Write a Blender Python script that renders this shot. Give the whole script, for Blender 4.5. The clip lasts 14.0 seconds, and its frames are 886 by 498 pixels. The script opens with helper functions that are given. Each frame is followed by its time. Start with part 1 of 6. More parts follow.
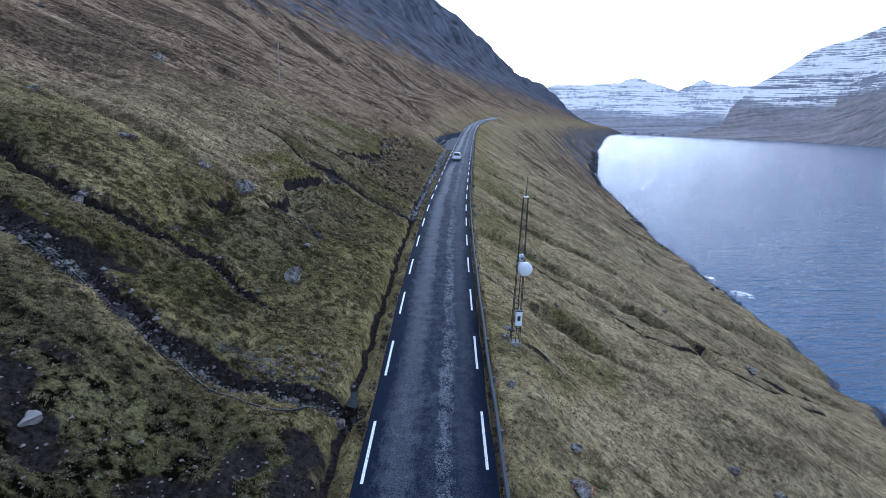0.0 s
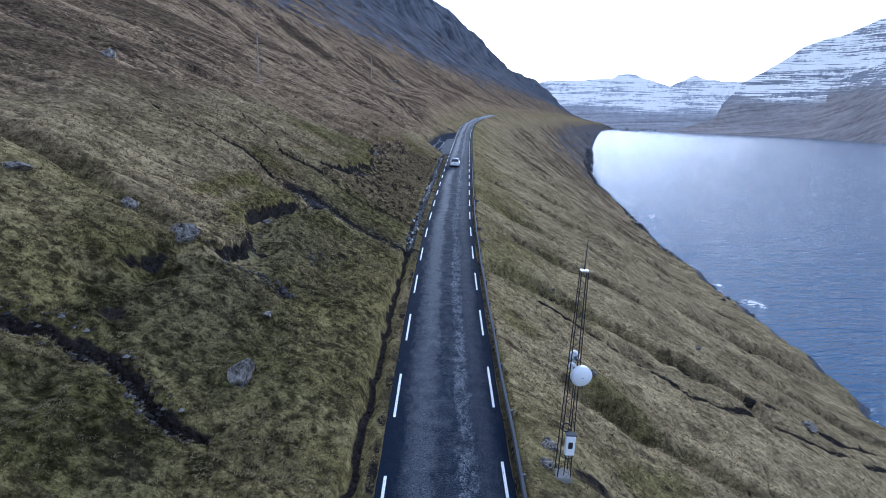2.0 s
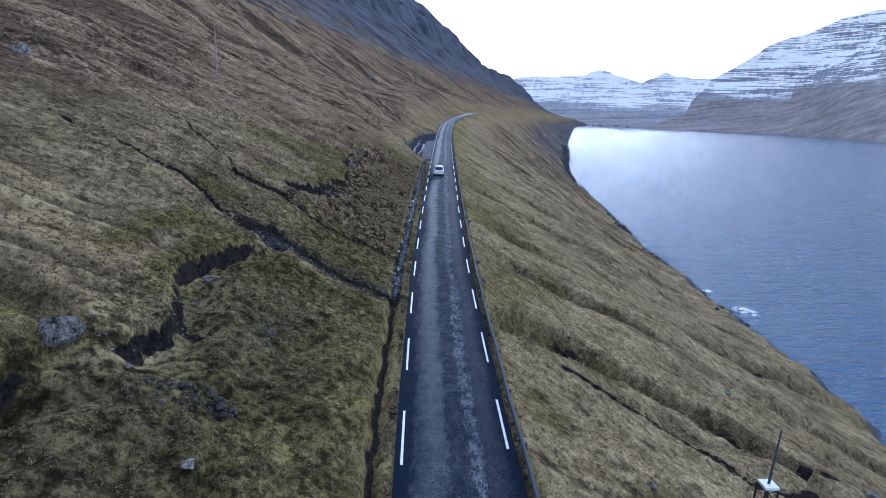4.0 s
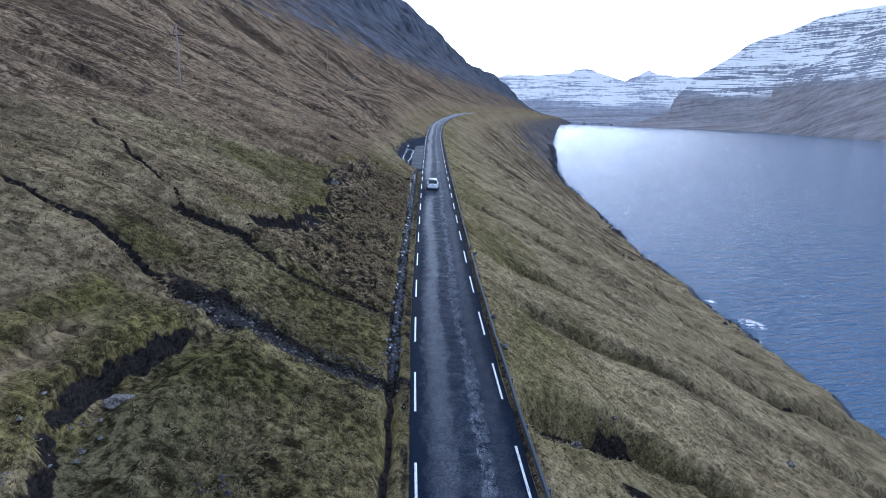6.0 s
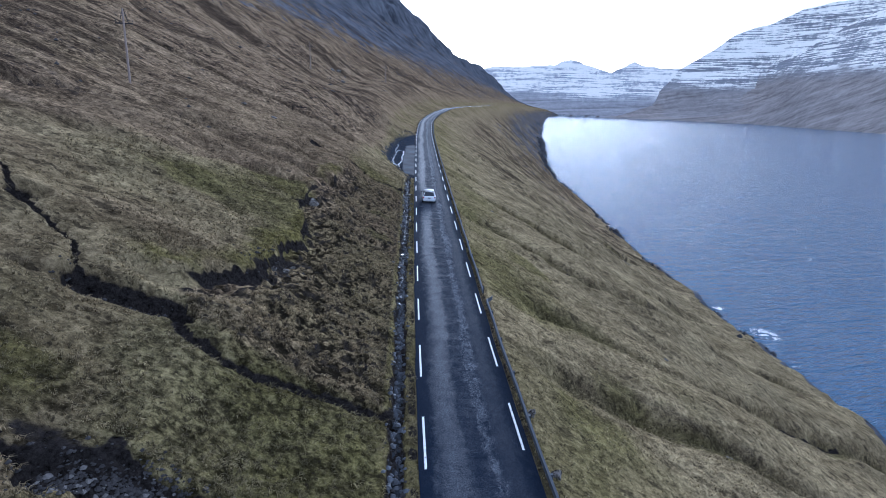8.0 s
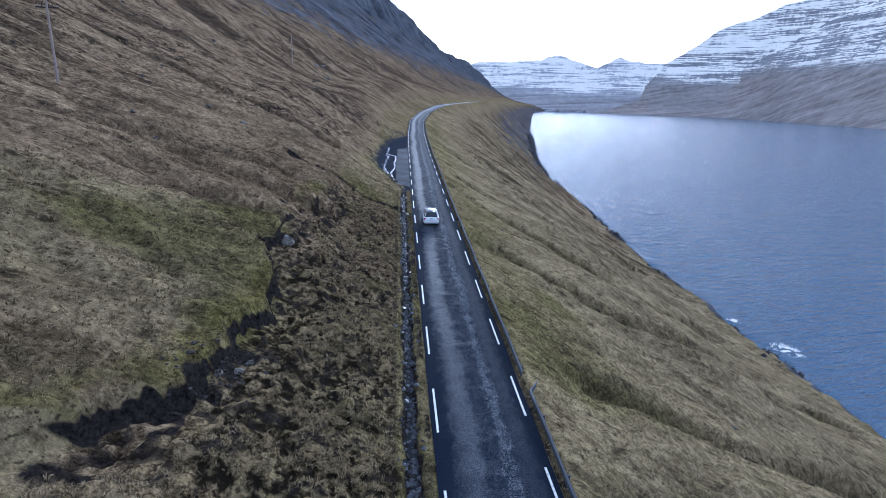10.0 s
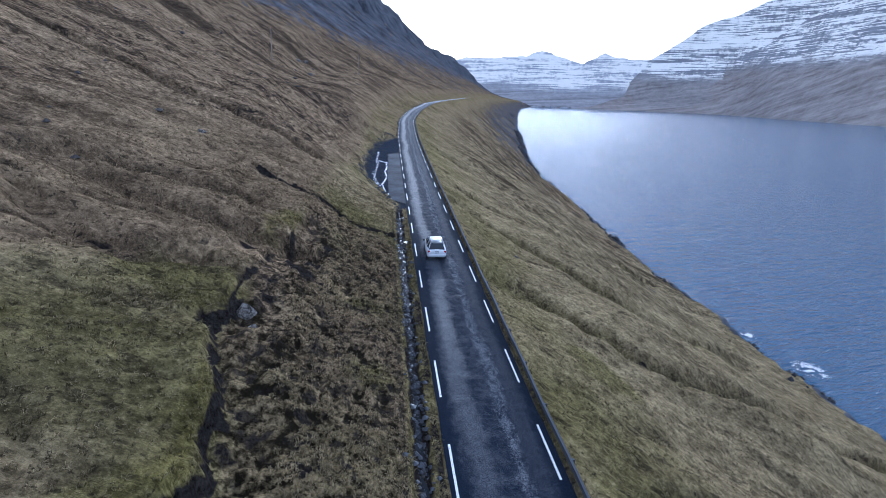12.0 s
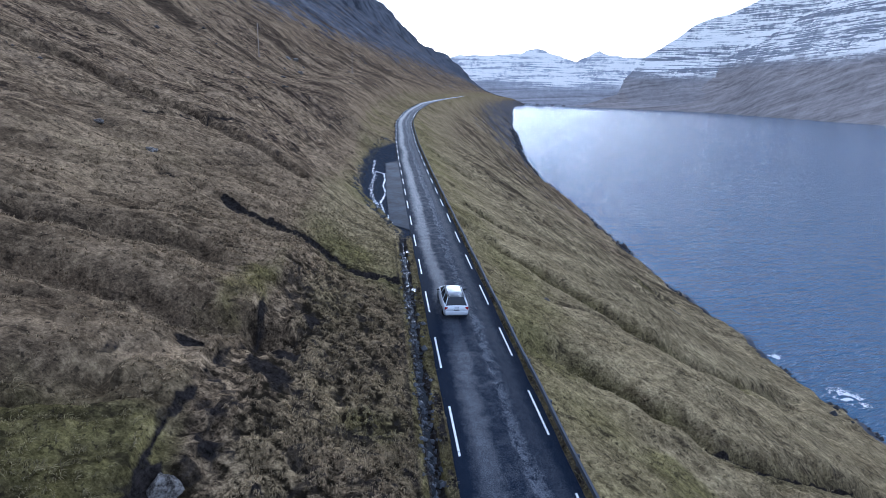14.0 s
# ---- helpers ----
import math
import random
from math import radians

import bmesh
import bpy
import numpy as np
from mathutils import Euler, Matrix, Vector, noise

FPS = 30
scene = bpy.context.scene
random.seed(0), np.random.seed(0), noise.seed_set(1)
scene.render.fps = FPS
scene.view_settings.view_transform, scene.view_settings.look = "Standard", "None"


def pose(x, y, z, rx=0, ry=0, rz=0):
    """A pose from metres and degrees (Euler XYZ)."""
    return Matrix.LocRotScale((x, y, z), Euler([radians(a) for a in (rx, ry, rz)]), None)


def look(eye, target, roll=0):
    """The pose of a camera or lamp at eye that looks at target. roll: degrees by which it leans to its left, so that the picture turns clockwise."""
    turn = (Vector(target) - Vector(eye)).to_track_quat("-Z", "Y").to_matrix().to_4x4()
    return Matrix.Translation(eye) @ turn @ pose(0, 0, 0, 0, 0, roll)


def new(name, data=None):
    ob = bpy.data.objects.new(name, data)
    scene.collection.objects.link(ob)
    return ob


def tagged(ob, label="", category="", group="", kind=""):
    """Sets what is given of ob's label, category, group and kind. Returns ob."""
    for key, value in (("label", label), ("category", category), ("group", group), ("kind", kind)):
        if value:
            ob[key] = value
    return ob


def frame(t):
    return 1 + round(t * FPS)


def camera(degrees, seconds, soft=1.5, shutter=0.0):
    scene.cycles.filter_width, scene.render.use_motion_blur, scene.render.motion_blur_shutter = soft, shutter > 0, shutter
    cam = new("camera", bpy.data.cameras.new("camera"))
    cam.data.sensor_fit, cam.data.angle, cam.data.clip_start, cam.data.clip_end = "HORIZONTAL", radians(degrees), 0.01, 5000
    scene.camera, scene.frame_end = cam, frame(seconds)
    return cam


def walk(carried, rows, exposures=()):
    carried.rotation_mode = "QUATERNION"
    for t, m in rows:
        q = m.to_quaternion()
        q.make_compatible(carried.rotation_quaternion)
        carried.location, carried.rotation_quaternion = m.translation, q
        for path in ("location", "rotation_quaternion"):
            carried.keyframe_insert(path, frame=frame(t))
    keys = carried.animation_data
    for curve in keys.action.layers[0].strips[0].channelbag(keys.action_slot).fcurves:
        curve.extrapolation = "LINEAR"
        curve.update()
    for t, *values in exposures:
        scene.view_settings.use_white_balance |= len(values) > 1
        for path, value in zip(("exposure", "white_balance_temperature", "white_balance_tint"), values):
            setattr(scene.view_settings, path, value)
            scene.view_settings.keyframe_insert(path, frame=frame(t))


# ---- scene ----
cam = camera(79.0, 14.0, 0.75)
# seconds, eye x y z, yaw, pitch, roll
PATH = [
    (0, 0.000, 0.000, 13.020, -0.00, -13.54, 2.41),
    (0.5, -0.135, 2.407, 13.307, -0.18, -13.58, 2.38),
    (1, -0.315, 4.863, 13.606, -0.28, -13.70, 2.39),
    (1.5, -0.614, 7.340, 13.941, -0.38, -13.85, 2.37),
    (2, -0.943, 9.802, 14.265, -0.81, -13.96, 2.41),
    (2.5, -1.266, 12.297, 14.590, -1.43, -14.05, 2.46),
    (3, -1.579, 14.755, 14.898, -2.20, -14.18, 2.49),
    (5.5, -3.030, 26.731, 16.278, -4.72, -14.29, 2.40),
    (6, -3.183, 29.478, 16.607, -5.04, -14.37, 2.39),
    (6.5, -3.354, 32.243, 16.918, -5.32, -14.61, 2.38),
    (7, -3.459, 34.954, 17.193, -5.81, -14.82, 2.29),
    (7.5, -3.632, 37.803, 17.439, -6.13, -15.03, 2.27),
    (8, -3.801, 40.629, 17.698, -6.47, -15.12, 2.31),
    (10.5, -4.616, 56.058, 18.504, -8.21, -15.66, 2.11),
    (11, -4.744, 59.053, 18.679, -8.61, -15.81, 2.12),
    (11.5, -4.815, 62.021, 18.837, -9.03, -15.90, 2.16),
    (12, -4.885, 64.983, 18.961, -9.37, -15.88, 2.20),
    (12.5, -4.938, 67.935, 19.084, -9.61, -15.86, 2.23),
    (13, -4.945, 70.827, 19.253, -9.72, -15.87, 2.25),
    (13.5, -4.952, 73.779, 19.434, -9.89, -15.98, 2.23),
    (14, -4.966, 76.746, 19.631, -10.07, -16.08, 2.27),
]
walk(cam, [(t, pose(x, y, z, 90 + pitch, 0, yaw) @ pose(0, 0, 0, 0, 0, roll)) for t, x, y, z, yaw, pitch, roll in PATH], [(0, 0.84, 4630, 11), (14, 0.77, 4670, 11)])

# ---- sky and sun ----
SUN_TURN, SUN_RISE = radians(15.0), radians(14.0)
world = bpy.data.worlds.new("sky")
scene.world = world
world.use_nodes = True
sky = world.node_tree.nodes.new("ShaderNodeTexSky")
sky.sky_type = "NISHITA"
sky.sun_disc = False
sky.sun_elevation, sky.sun_rotation = SUN_RISE, SUN_TURN
sky.air_density, sky.dust_density, sky.ozone_density = 1.0, 1.0, 2.0
back = world.node_tree.nodes["Background"]
back.inputs["Strength"].default_value = 0.15
# a thin bright cloud sheet over the blue
veil = world.node_tree.nodes.new("ShaderNodeMix")
veil.data_type = "RGBA"
veil.inputs[0].default_value = 0.55
veil.inputs[7].default_value = (5.5, 5.15, 5.1, 1)
world.node_tree.links.new(sky.outputs["Color"], veil.inputs[6])
world.node_tree.links.new(veil.outputs[2], back.inputs["Color"])
sun = new("sun", bpy.data.lights.new("sun", "SUN"))
sun.data.energy, sun.data.angle, sun.data.color = 1.1, radians(20), (1.0, 0.95, 0.90)
sun.matrix_world = look((0, 0, 50), (-math.sin(SUN_TURN) * math.cos(SUN_RISE), -math.cos(SUN_TURN) * math.cos(SUN_RISE), 50 - math.sin(SUN_RISE)))


# ---- materials ----
def material(name, roughness=0.8, metallic=0.0):
    m = bpy.data.materials.new(name)
    m.use_nodes = True
    b = m.node_tree.nodes["Principled BSDF"]
    b.inputs["Roughness"].default_value, b.inputs["Metallic"].default_value = roughness, metallic
    return m, m.node_tree.nodes, m.node_tree.links, b


def noise_of(m, size, detail=4.0, rough_=0.55, stretch=(1, 1, 1), turn=0.0, where=None):
    """A noise in world metres: size is the grain."""
    n, l = m.node_tree.nodes, m.node_tree.links
    if where is None:
        where = n.new("ShaderNodeNewGeometry").outputs["Position"]
    mp = n.new("ShaderNodeMapping")
    mp.vector_type = "TEXTURE"
    mp.inputs["Scale"].default_value = [size / s for s in stretch]
    mp.inputs["Rotation"].default_value = (0, 0, turn)
    t = n.new("ShaderNodeTexNoise")
    t.inputs["Scale"].default_value, t.inputs["Detail"].default_value, t.inputs["Roughness"].default_value = 1.0, detail, rough_
    l.new(where, mp.inputs["Vector"])
    l.new(mp.outputs["Vector"], t.inputs["Vector"])
    return t.outputs["Fac"]


def steps(m, fac, *stops):
    """Colours along a value: (place, colour) ..."""
    r = m.node_tree.nodes.new("ShaderNodeValToRGB")
    while len(r.color_ramp.elements) < len(stops):
        r.color_ramp.elements.new(0.5)
    for e, (p, c) in zip(r.color_ramp.elements, stops):
        e.position, e.color = p, (*c, 1) if len(c) == 3 else c
    m.node_tree.links.new(fac, r.inputs["Fac"])
    return r.outputs["Color"]


def grey(m, fac, a, b, lo=0.0, hi=1.0):
    """A value remapped: a..b becomes lo..hi."""
    r = m.node_tree.nodes.new("ShaderNodeMapRange")
    r.inputs["From Min"].default_value, r.inputs["From Max"].default_value = a, b
    r.inputs["To Min"].default_value, r.inputs["To Max"].default_value = lo, hi
    m.node_tree.links.new(fac, r.inputs["Value"])
    return r.outputs["Result"]


def mixed(m, fac, a, b, mode="MIX"):
    x = m.node_tree.nodes.new("ShaderNodeMix")
    x.data_type, x.blend_type = "RGBA", mode
    for socket, v in ((x.inputs[0], fac), (x.inputs[6], a), (x.inputs[7], b)):
        if isinstance(v, (int, float)):
            socket.default_value = v
        elif isinstance(v, tuple):
            socket.default_value = (*v, 1)
        else:
            m.node_tree.links.new(v, socket)
    return x.outputs[2]


def sums(m, a, b, op="ADD"):
    x = m.node_tree.nodes.new("ShaderNodeMath")
    x.operation = op
    for socket, v in zip(x.inputs, (a, b)):
        if isinstance(v, (int, float)):
            socket.default_value = v
        else:
            m.node_tree.links.new(v, socket)
    return x.outputs[0]


def relief(m, b, height, distance, strength=1.0):
    x = m.node_tree.nodes.new("ShaderNodeBump")
    x.inputs["Distance"].default_value, x.inputs["Strength"].default_value = distance, strength
    m.node_tree.links.new(height, x.inputs["Height"])
    m.node_tree.links.new(x.outputs["Normal"], b.inputs["Normal"])


def mask_of(m, name):
    a = m.node_tree.nodes.new("ShaderNodeAttribute")
    a.attribute_name = name
    return a.outputs["Fac"]


def simple(name, colour, roughness=0.7, metallic=0.0, grain=0.3, vary=0.25, bump=0.0):
    """One colour with stains and grain at two scales."""
    m, n, l, b = material(name, roughness, metallic)
    c = Vector(colour)
    big = noise_of(m, grain * 6, 3)
    small = noise_of(m, grain, 4)
    fac = sums(m, sums(m, big, 0.5, "MULTIPLY"), sums(m, small, 0.5, "MULTIPLY"))
    col = steps(m, fac, (0.25, tuple(c * (1 - vary))), (0.75, tuple(c * (1 + vary))))
    l.new(col, b.inputs["Base Color"])
    l.new(grey(m, small, 0.2, 0.8, max(0.02, roughness - 0.1), min(1, roughness + 0.1)), b.inputs["Roughness"])
    if bump:
        relief(m, b, small, bump)
    return m


def turf(m, tone, big):
    """The grass colours by what grows there: olive, straw, rust."""
    straw = steps(m, tone, (0.36, (0.132, 0.098, 0.048)), (0.64, (0.50, 0.39, 0.205)))
    green = steps(m, tone, (0.36, (0.088, 0.072, 0.028)), (0.64, (0.305, 0.25, 0.105)))
    col = mixed(m, grey(m, sums(m, grey(m, big, 0.3, 0.7), mask_of(m, "straw")), 0.6, 1.3), green, straw)
    rust = steps(m, tone, (0.38, (0.110, 0.077, 0.044)), (0.64, (0.42, 0.303, 0.175)))
    return mixed(m, grey(m, sums(m, mask_of(m, "rust"), noise_of(m, 9, 4)), 0.72, 1.35), col, rust)


def grass_material():
    m, n, l, b = material("moor_grass", 1.0)
    b.inputs["Specular IOR Level"].default_value = 0.0
    at = n.new("ShaderNodeAttribute")
    at.attribute_name = "flow"
    way = at.outputs["Vector"]
    big = noise_of(m, 26, 4, 0.6)
    mid = noise_of(m, 5, 5, 0.65, (0.4, 1.4, 1), 0.35)
    lump = sums(m, sums(m, noise_of(m, 0.9, 5, 0.68), 0.84, "MULTIPLY"), sums(m, mask_of(m, "clump_shade"), 0.16, "MULTIPLY"))
    clump = noise_of(m, 0.42, 3, 0.6)
    tuft = noise_of(m, 0.14, 5, 0.78)
    # combed blades: thin fibres down the slope, bent by the clumps
    fibre = noise_of(m, 0.05, 3, 0.7, (1, 0.4, 1), 0.0, way)
    fibre.node.inputs["Distortion"].default_value = 1.2
    tone = sums(m, sums(m, mid, 0.5, "MULTIPLY"), sums(m, lump, 0.5, "MULTIPLY"))
    col = turf(m, tone, big)
    green = steps(m, tone, (0.36, (0.080, 0.068, 0.018)), (0.64, (0.275, 0.230, 0.066)))
    col = mixed(m, grey(m, sums(m, mask_of(m, "moss"), grey(m, lump, 0.3, 0.7, -0.25, 0.25)), 0.15, 0.8, 0, 0.75), col, green)
    fuzz = sums(m, sums(m, sums(m, fibre, 0.26, "MULTIPLY"), sums(m, tuft, 0.36, "MULTIPLY")), sums(m, sums(m, clump, 0.26, "MULTIPLY"), sums(m, noise_of(m, 0.8, 3, 0.6), 0.12, "MULTIPLY")))
    wild = sums(m, sums(m, mask_of(m, "gap_shade"), 0.5, "MULTIPLY"), mask_of(m, "heath"))
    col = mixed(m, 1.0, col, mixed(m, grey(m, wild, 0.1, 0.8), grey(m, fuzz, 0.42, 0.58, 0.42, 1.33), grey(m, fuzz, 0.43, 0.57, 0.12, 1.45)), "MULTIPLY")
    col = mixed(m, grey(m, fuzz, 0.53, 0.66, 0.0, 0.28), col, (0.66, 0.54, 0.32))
    # black gaps between the clumps: shade among the tussocks painted into the ground
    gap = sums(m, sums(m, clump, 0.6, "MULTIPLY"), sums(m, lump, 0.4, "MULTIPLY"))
    col = mixed(m, sums(m, sums(m, mask_of(m, "gap_shade"), 0.85, "MULTIPLY"), grey(m, gap, 0.43, 0.54, 1.0, 0.0), "MULTIPLY"), col, (0.012, 0.010, 0.007))
    col = mixed(m, sums(m, mask_of(m, "heath"), grey(m, sums(m, mask_of(m, "clump_shade"), grey(m, gap, 0.35, 0.65, -0.25, 0.25)), 0.20, 0.56, 0.85, 0.0), "MULTIPLY"), col, (0.018, 0.015, 0.010))
    # some patches of moor grass are darker and greener
    col = mixed(m, sums(m, mask_of(m, "dark_green"), 0.62, "MULTIPLY"), col, mixed(m, 1.0, col, (0.30, 0.36, 0.30), "MULTIPLY"))
    # sparse dark tufts at random, painted to strengthen the weak shading of the lumps
    dark_spot = sums(m, noise_of(m, 1.1, 4, 0.68, (1, 0.5, 1), 0.0, way), grey(m, big, 0.3, 0.7, -0.03, 0.03))
    col = mixed(m, grey(m, dark_spot, 0.575, 0.63, 0.0, 0.8), col, mixed(m, 0.8, col, (0.020, 0.016, 0.012)))
    speck = noise_of(m, 0.3, 3, 0.6)
    col = mixed(m, grey(m, speck, 0.60, 0.66, 0.0, 0.75), col, (0.025, 0.020, 0.014))
    # heather streaks, runnels and terraces slanting down the hill, their small shadows painted dark
    thin = noise_of(m, 0.6, 4, 0.7, (1, 0.6, 1), 0.0, way)
    streak = noise_of(m, 2.2, 5, 0.68, (1, 0.34, 1), 0.0, way)
    broad = noise_of(m, 9, 5, 0.65, (1, 0.22, 1), 0.0, way)
    runnel = sums(m, sums(m, sums(m, streak, 0.45, "MULTIPLY"), sums(m, thin, 0.33, "MULTIPLY")), sums(m, broad, 0.22, "MULTIPLY"))
    on = mask_of(m, "streak")
    # the far slope is pitted: tufts, ledges and small dark stones
    pit = sums(m, sums(m, noise_of(m, 1.3, 5, 0.75), 0.5, "MULTIPLY"), sums(m, noise_of(m, 0.5, 4, 0.7), 0.5, "MULTIPLY"))
    col = mixed(m, grey(m, on, 0.1, 0.6), col, mixed(m, 1.0, col, grey(m, pit, 0.43, 0.57, 0.50, 1.48), "MULTIPLY"))
    debris = sums(m, noise_of(m, 0.9, 5, 0.75, (1, 0.7, 1), 0.0, way), grey(m, broad, 0.35, 0.65, -0.06, 0.06))
    col = mixed(m, sums(m, grey(m, debris, 0.585, 0.62, 0.0, 0.9), on, "MULTIPLY"), col, (0.030, 0.030, 0.032))
    col = mixed(m, sums(m, sums(m, on, grey(m, broad, 0.42, 0.58), "MULTIPLY"), 0.45, "MULTIPLY"), col, mixed(m, 0.5, col, (0.10, 0.062, 0.045)))
    col = mixed(m, sums(m, sums(m, grey(m, runnel, 0.485, 0.44), on, "MULTIPLY"), 0.3, "MULTIPLY"), col, (0.44, 0.32, 0.20))
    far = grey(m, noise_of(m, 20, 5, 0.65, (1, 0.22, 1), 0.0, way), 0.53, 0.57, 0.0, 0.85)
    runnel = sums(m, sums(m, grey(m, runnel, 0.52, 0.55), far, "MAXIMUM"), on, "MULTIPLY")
    # runnels and gully floors painted near black: heather plus the shade in the cut
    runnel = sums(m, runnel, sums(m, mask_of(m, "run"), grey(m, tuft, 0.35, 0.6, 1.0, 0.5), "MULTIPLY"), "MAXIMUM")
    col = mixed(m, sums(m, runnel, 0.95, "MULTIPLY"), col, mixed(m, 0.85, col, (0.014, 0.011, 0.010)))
    peat = steps(m, sums(m, sums(m, tuft, 0.6, "MULTIPLY"), sums(m, speck, 0.4, "MULTIPLY")), (0.36, (0.004, 0.004, 0.004)), (0.62, (0.050, 0.042, 0.037)))
    col = mixed(m, grey(m, sums(m, mask_of(m, "peat"), grey(m, sums(m, sums(m, lump, 0.5, "MULTIPLY"), sums(m, clump, 0.5, "MULTIPLY")), 0, 1, -0.35, 0.35)), 0.38, 0.56), col, peat)
    stone = steps(m, noise_of(m, 0.12, 5, 0.75), (0.35, (0.012, 0.015, 0.022)), (0.70, (0.085, 0.098, 0.125)))
    col = mixed(m, mask_of(m, "gravel"), col, stone)
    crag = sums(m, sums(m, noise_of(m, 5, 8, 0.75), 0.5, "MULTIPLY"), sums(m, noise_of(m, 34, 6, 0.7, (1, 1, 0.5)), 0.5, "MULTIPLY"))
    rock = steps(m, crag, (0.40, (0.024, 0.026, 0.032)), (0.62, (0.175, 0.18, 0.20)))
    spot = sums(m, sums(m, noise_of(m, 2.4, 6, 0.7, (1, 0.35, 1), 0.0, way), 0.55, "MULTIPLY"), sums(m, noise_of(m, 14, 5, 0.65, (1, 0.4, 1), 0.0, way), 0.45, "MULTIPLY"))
    # crags and shore rock; on far slopes this grey stands in for haze
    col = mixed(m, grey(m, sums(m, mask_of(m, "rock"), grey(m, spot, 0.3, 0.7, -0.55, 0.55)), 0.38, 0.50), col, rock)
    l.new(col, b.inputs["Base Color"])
    relief(m, b, sums(m, sums(m, sums(m, fibre, 0.16, "MULTIPLY"), sums(m, tuft, 0.35, "MULTIPLY")), sums(m, sums(m, clump, 0.5, "MULTIPLY"), sums(m, lump, 0.6, "MULTIPLY"))), 0.30)
    return m


def asphalt_material():
    m, n, l, b = material("worn_asphalt", 0.5)
    b.inputs["Specular IOR Level"].default_value = 0.05
    uv = n.new("ShaderNodeUVMap")
    uv.uv_map = "road"
    xyz = n.new("ShaderNodeSeparateXYZ")
    l.new(uv.outputs["UV"], xyz.inputs["Vector"])
    weave = grey(m, noise_of(m, 3.5, 4, 0.6, (1.0, 0.25, 1)), 0.25, 0.75, -0.30, 0.30)
    d = sums(m, xyz.outputs["X"], weave)
    d = sums(m, d, grey(m, noise_of(m, 0.4, 5, 0.75, (1.0, 0.5, 1)), 0.25, 0.75, -0.30, 0.30))
    across = grey(m, d, -2.5, 2.5)
    grit = noise_of(m, 0.05, 3, 0.75)
    patch = noise_of(m, 0.45, 6, 0.85, (1.0, 0.6, 1))
    long = noise_of(m, 9, 4, 0.6, (1, 0.3, 1))
    k = lambda v: (v, v, v)
    worn = steps(m, across, (0.0, k(0.0)), (0.40, k(0.10)), (0.57, k(0.16)), (0.61, k(0.7)), (0.68, k(0.6)), (0.73, k(0.08)), (1.0, k(0.02)))
    # pale wheel tracks: wear, with their sheen painted into the base colour
    track = steps(m, across, (0.13, k(0.0)), (0.20, k(0.20)), (0.28, k(0.34)), (0.37, k(0.28)), (0.44, k(0.03)), (0.70, k(0.04)), (0.76, k(0.12)), (0.84, k(0.10)), (0.92, k(0.0)))
    # broken cross stripes in the dark middle
    rib = noise_of(m, 0.8, 5, 0.75, (0.6, 1.3, 1))
    track = sums(m, track, sums(m, steps(m, across, (0.36, k(0.0)), (0.42, k(1.0)), (0.60, k(1.0)), (0.66, k(0.0))), grey(m, rib, 0.48, 0.64, 0.0, 0.12), "MULTIPLY"))
    track = sums(m, track, grey(m, rib, 0.35, 0.65, 0.75, 1.25), "MULTIPLY")
    speck = grey(m, sums(m, sums(m, patch, 0.6, "MULTIPLY"), sums(m, grit, 0.4, "MULTIPLY")), 0.45, 0.56)
    fac = sums(m, sums(m, worn, grey(m, long, 0.3, 0.7, 0.5, 1.2), "MULTIPLY"), grey(m, speck, 0, 1, 0.02, 1.4), "MULTIPLY")
    fac = sums(m, fac, sums(m, track, grey(m, long, 0.3, 0.7, 0.7, 1.2), "MULTIPLY"))
    base = steps(m, grit, (0.3, (0.004, 0.007, 0.014)), (0.75, (0.010, 0.017, 0.034)))
    pale = steps(m, grit, (0.38, (0.03, 0.034, 0.042)), (0.60, (0.23, 0.238, 0.255)))
    col = mixed(m, fac, base, pale)
    l.new(col, b.inputs["Base Color"])
    l.new(grey(m, sums(m, track, grey(m, patch, 0.3, 0.7, -0.06, 0.06)), 0.0, 0.30, 0.88, 0.56), b.inputs["Roughness"])
    relief(m, b, grit, 0.006)
    return m


def sea_material():
    m, n, l, b = material("sea", 0.06)
    b.inputs["Base Color"].default_value = (0.045, 0.11, 0.195, 1)
    b.inputs["IOR"].default_value = 1.33
    ripple = sums(m, sums(m, noise_of(m, 2.4, 5, 0.66, (0.42, 1.5, 1), 0.2), 1.25, "MULTIPLY"), sums(m, noise_of(m, 4.6, 4, 0.6, (0.42, 1.7, 1), 0.16), 2.3, "MULTIPLY"))
    w = sums(m, ripple, sums(m, noise_of(m, 15, 3, 0.5, (0.4, 1.4, 1), 0.2), 1.8, "MULTIPLY"))
    relief(m, b, w, 1.5)
    return m


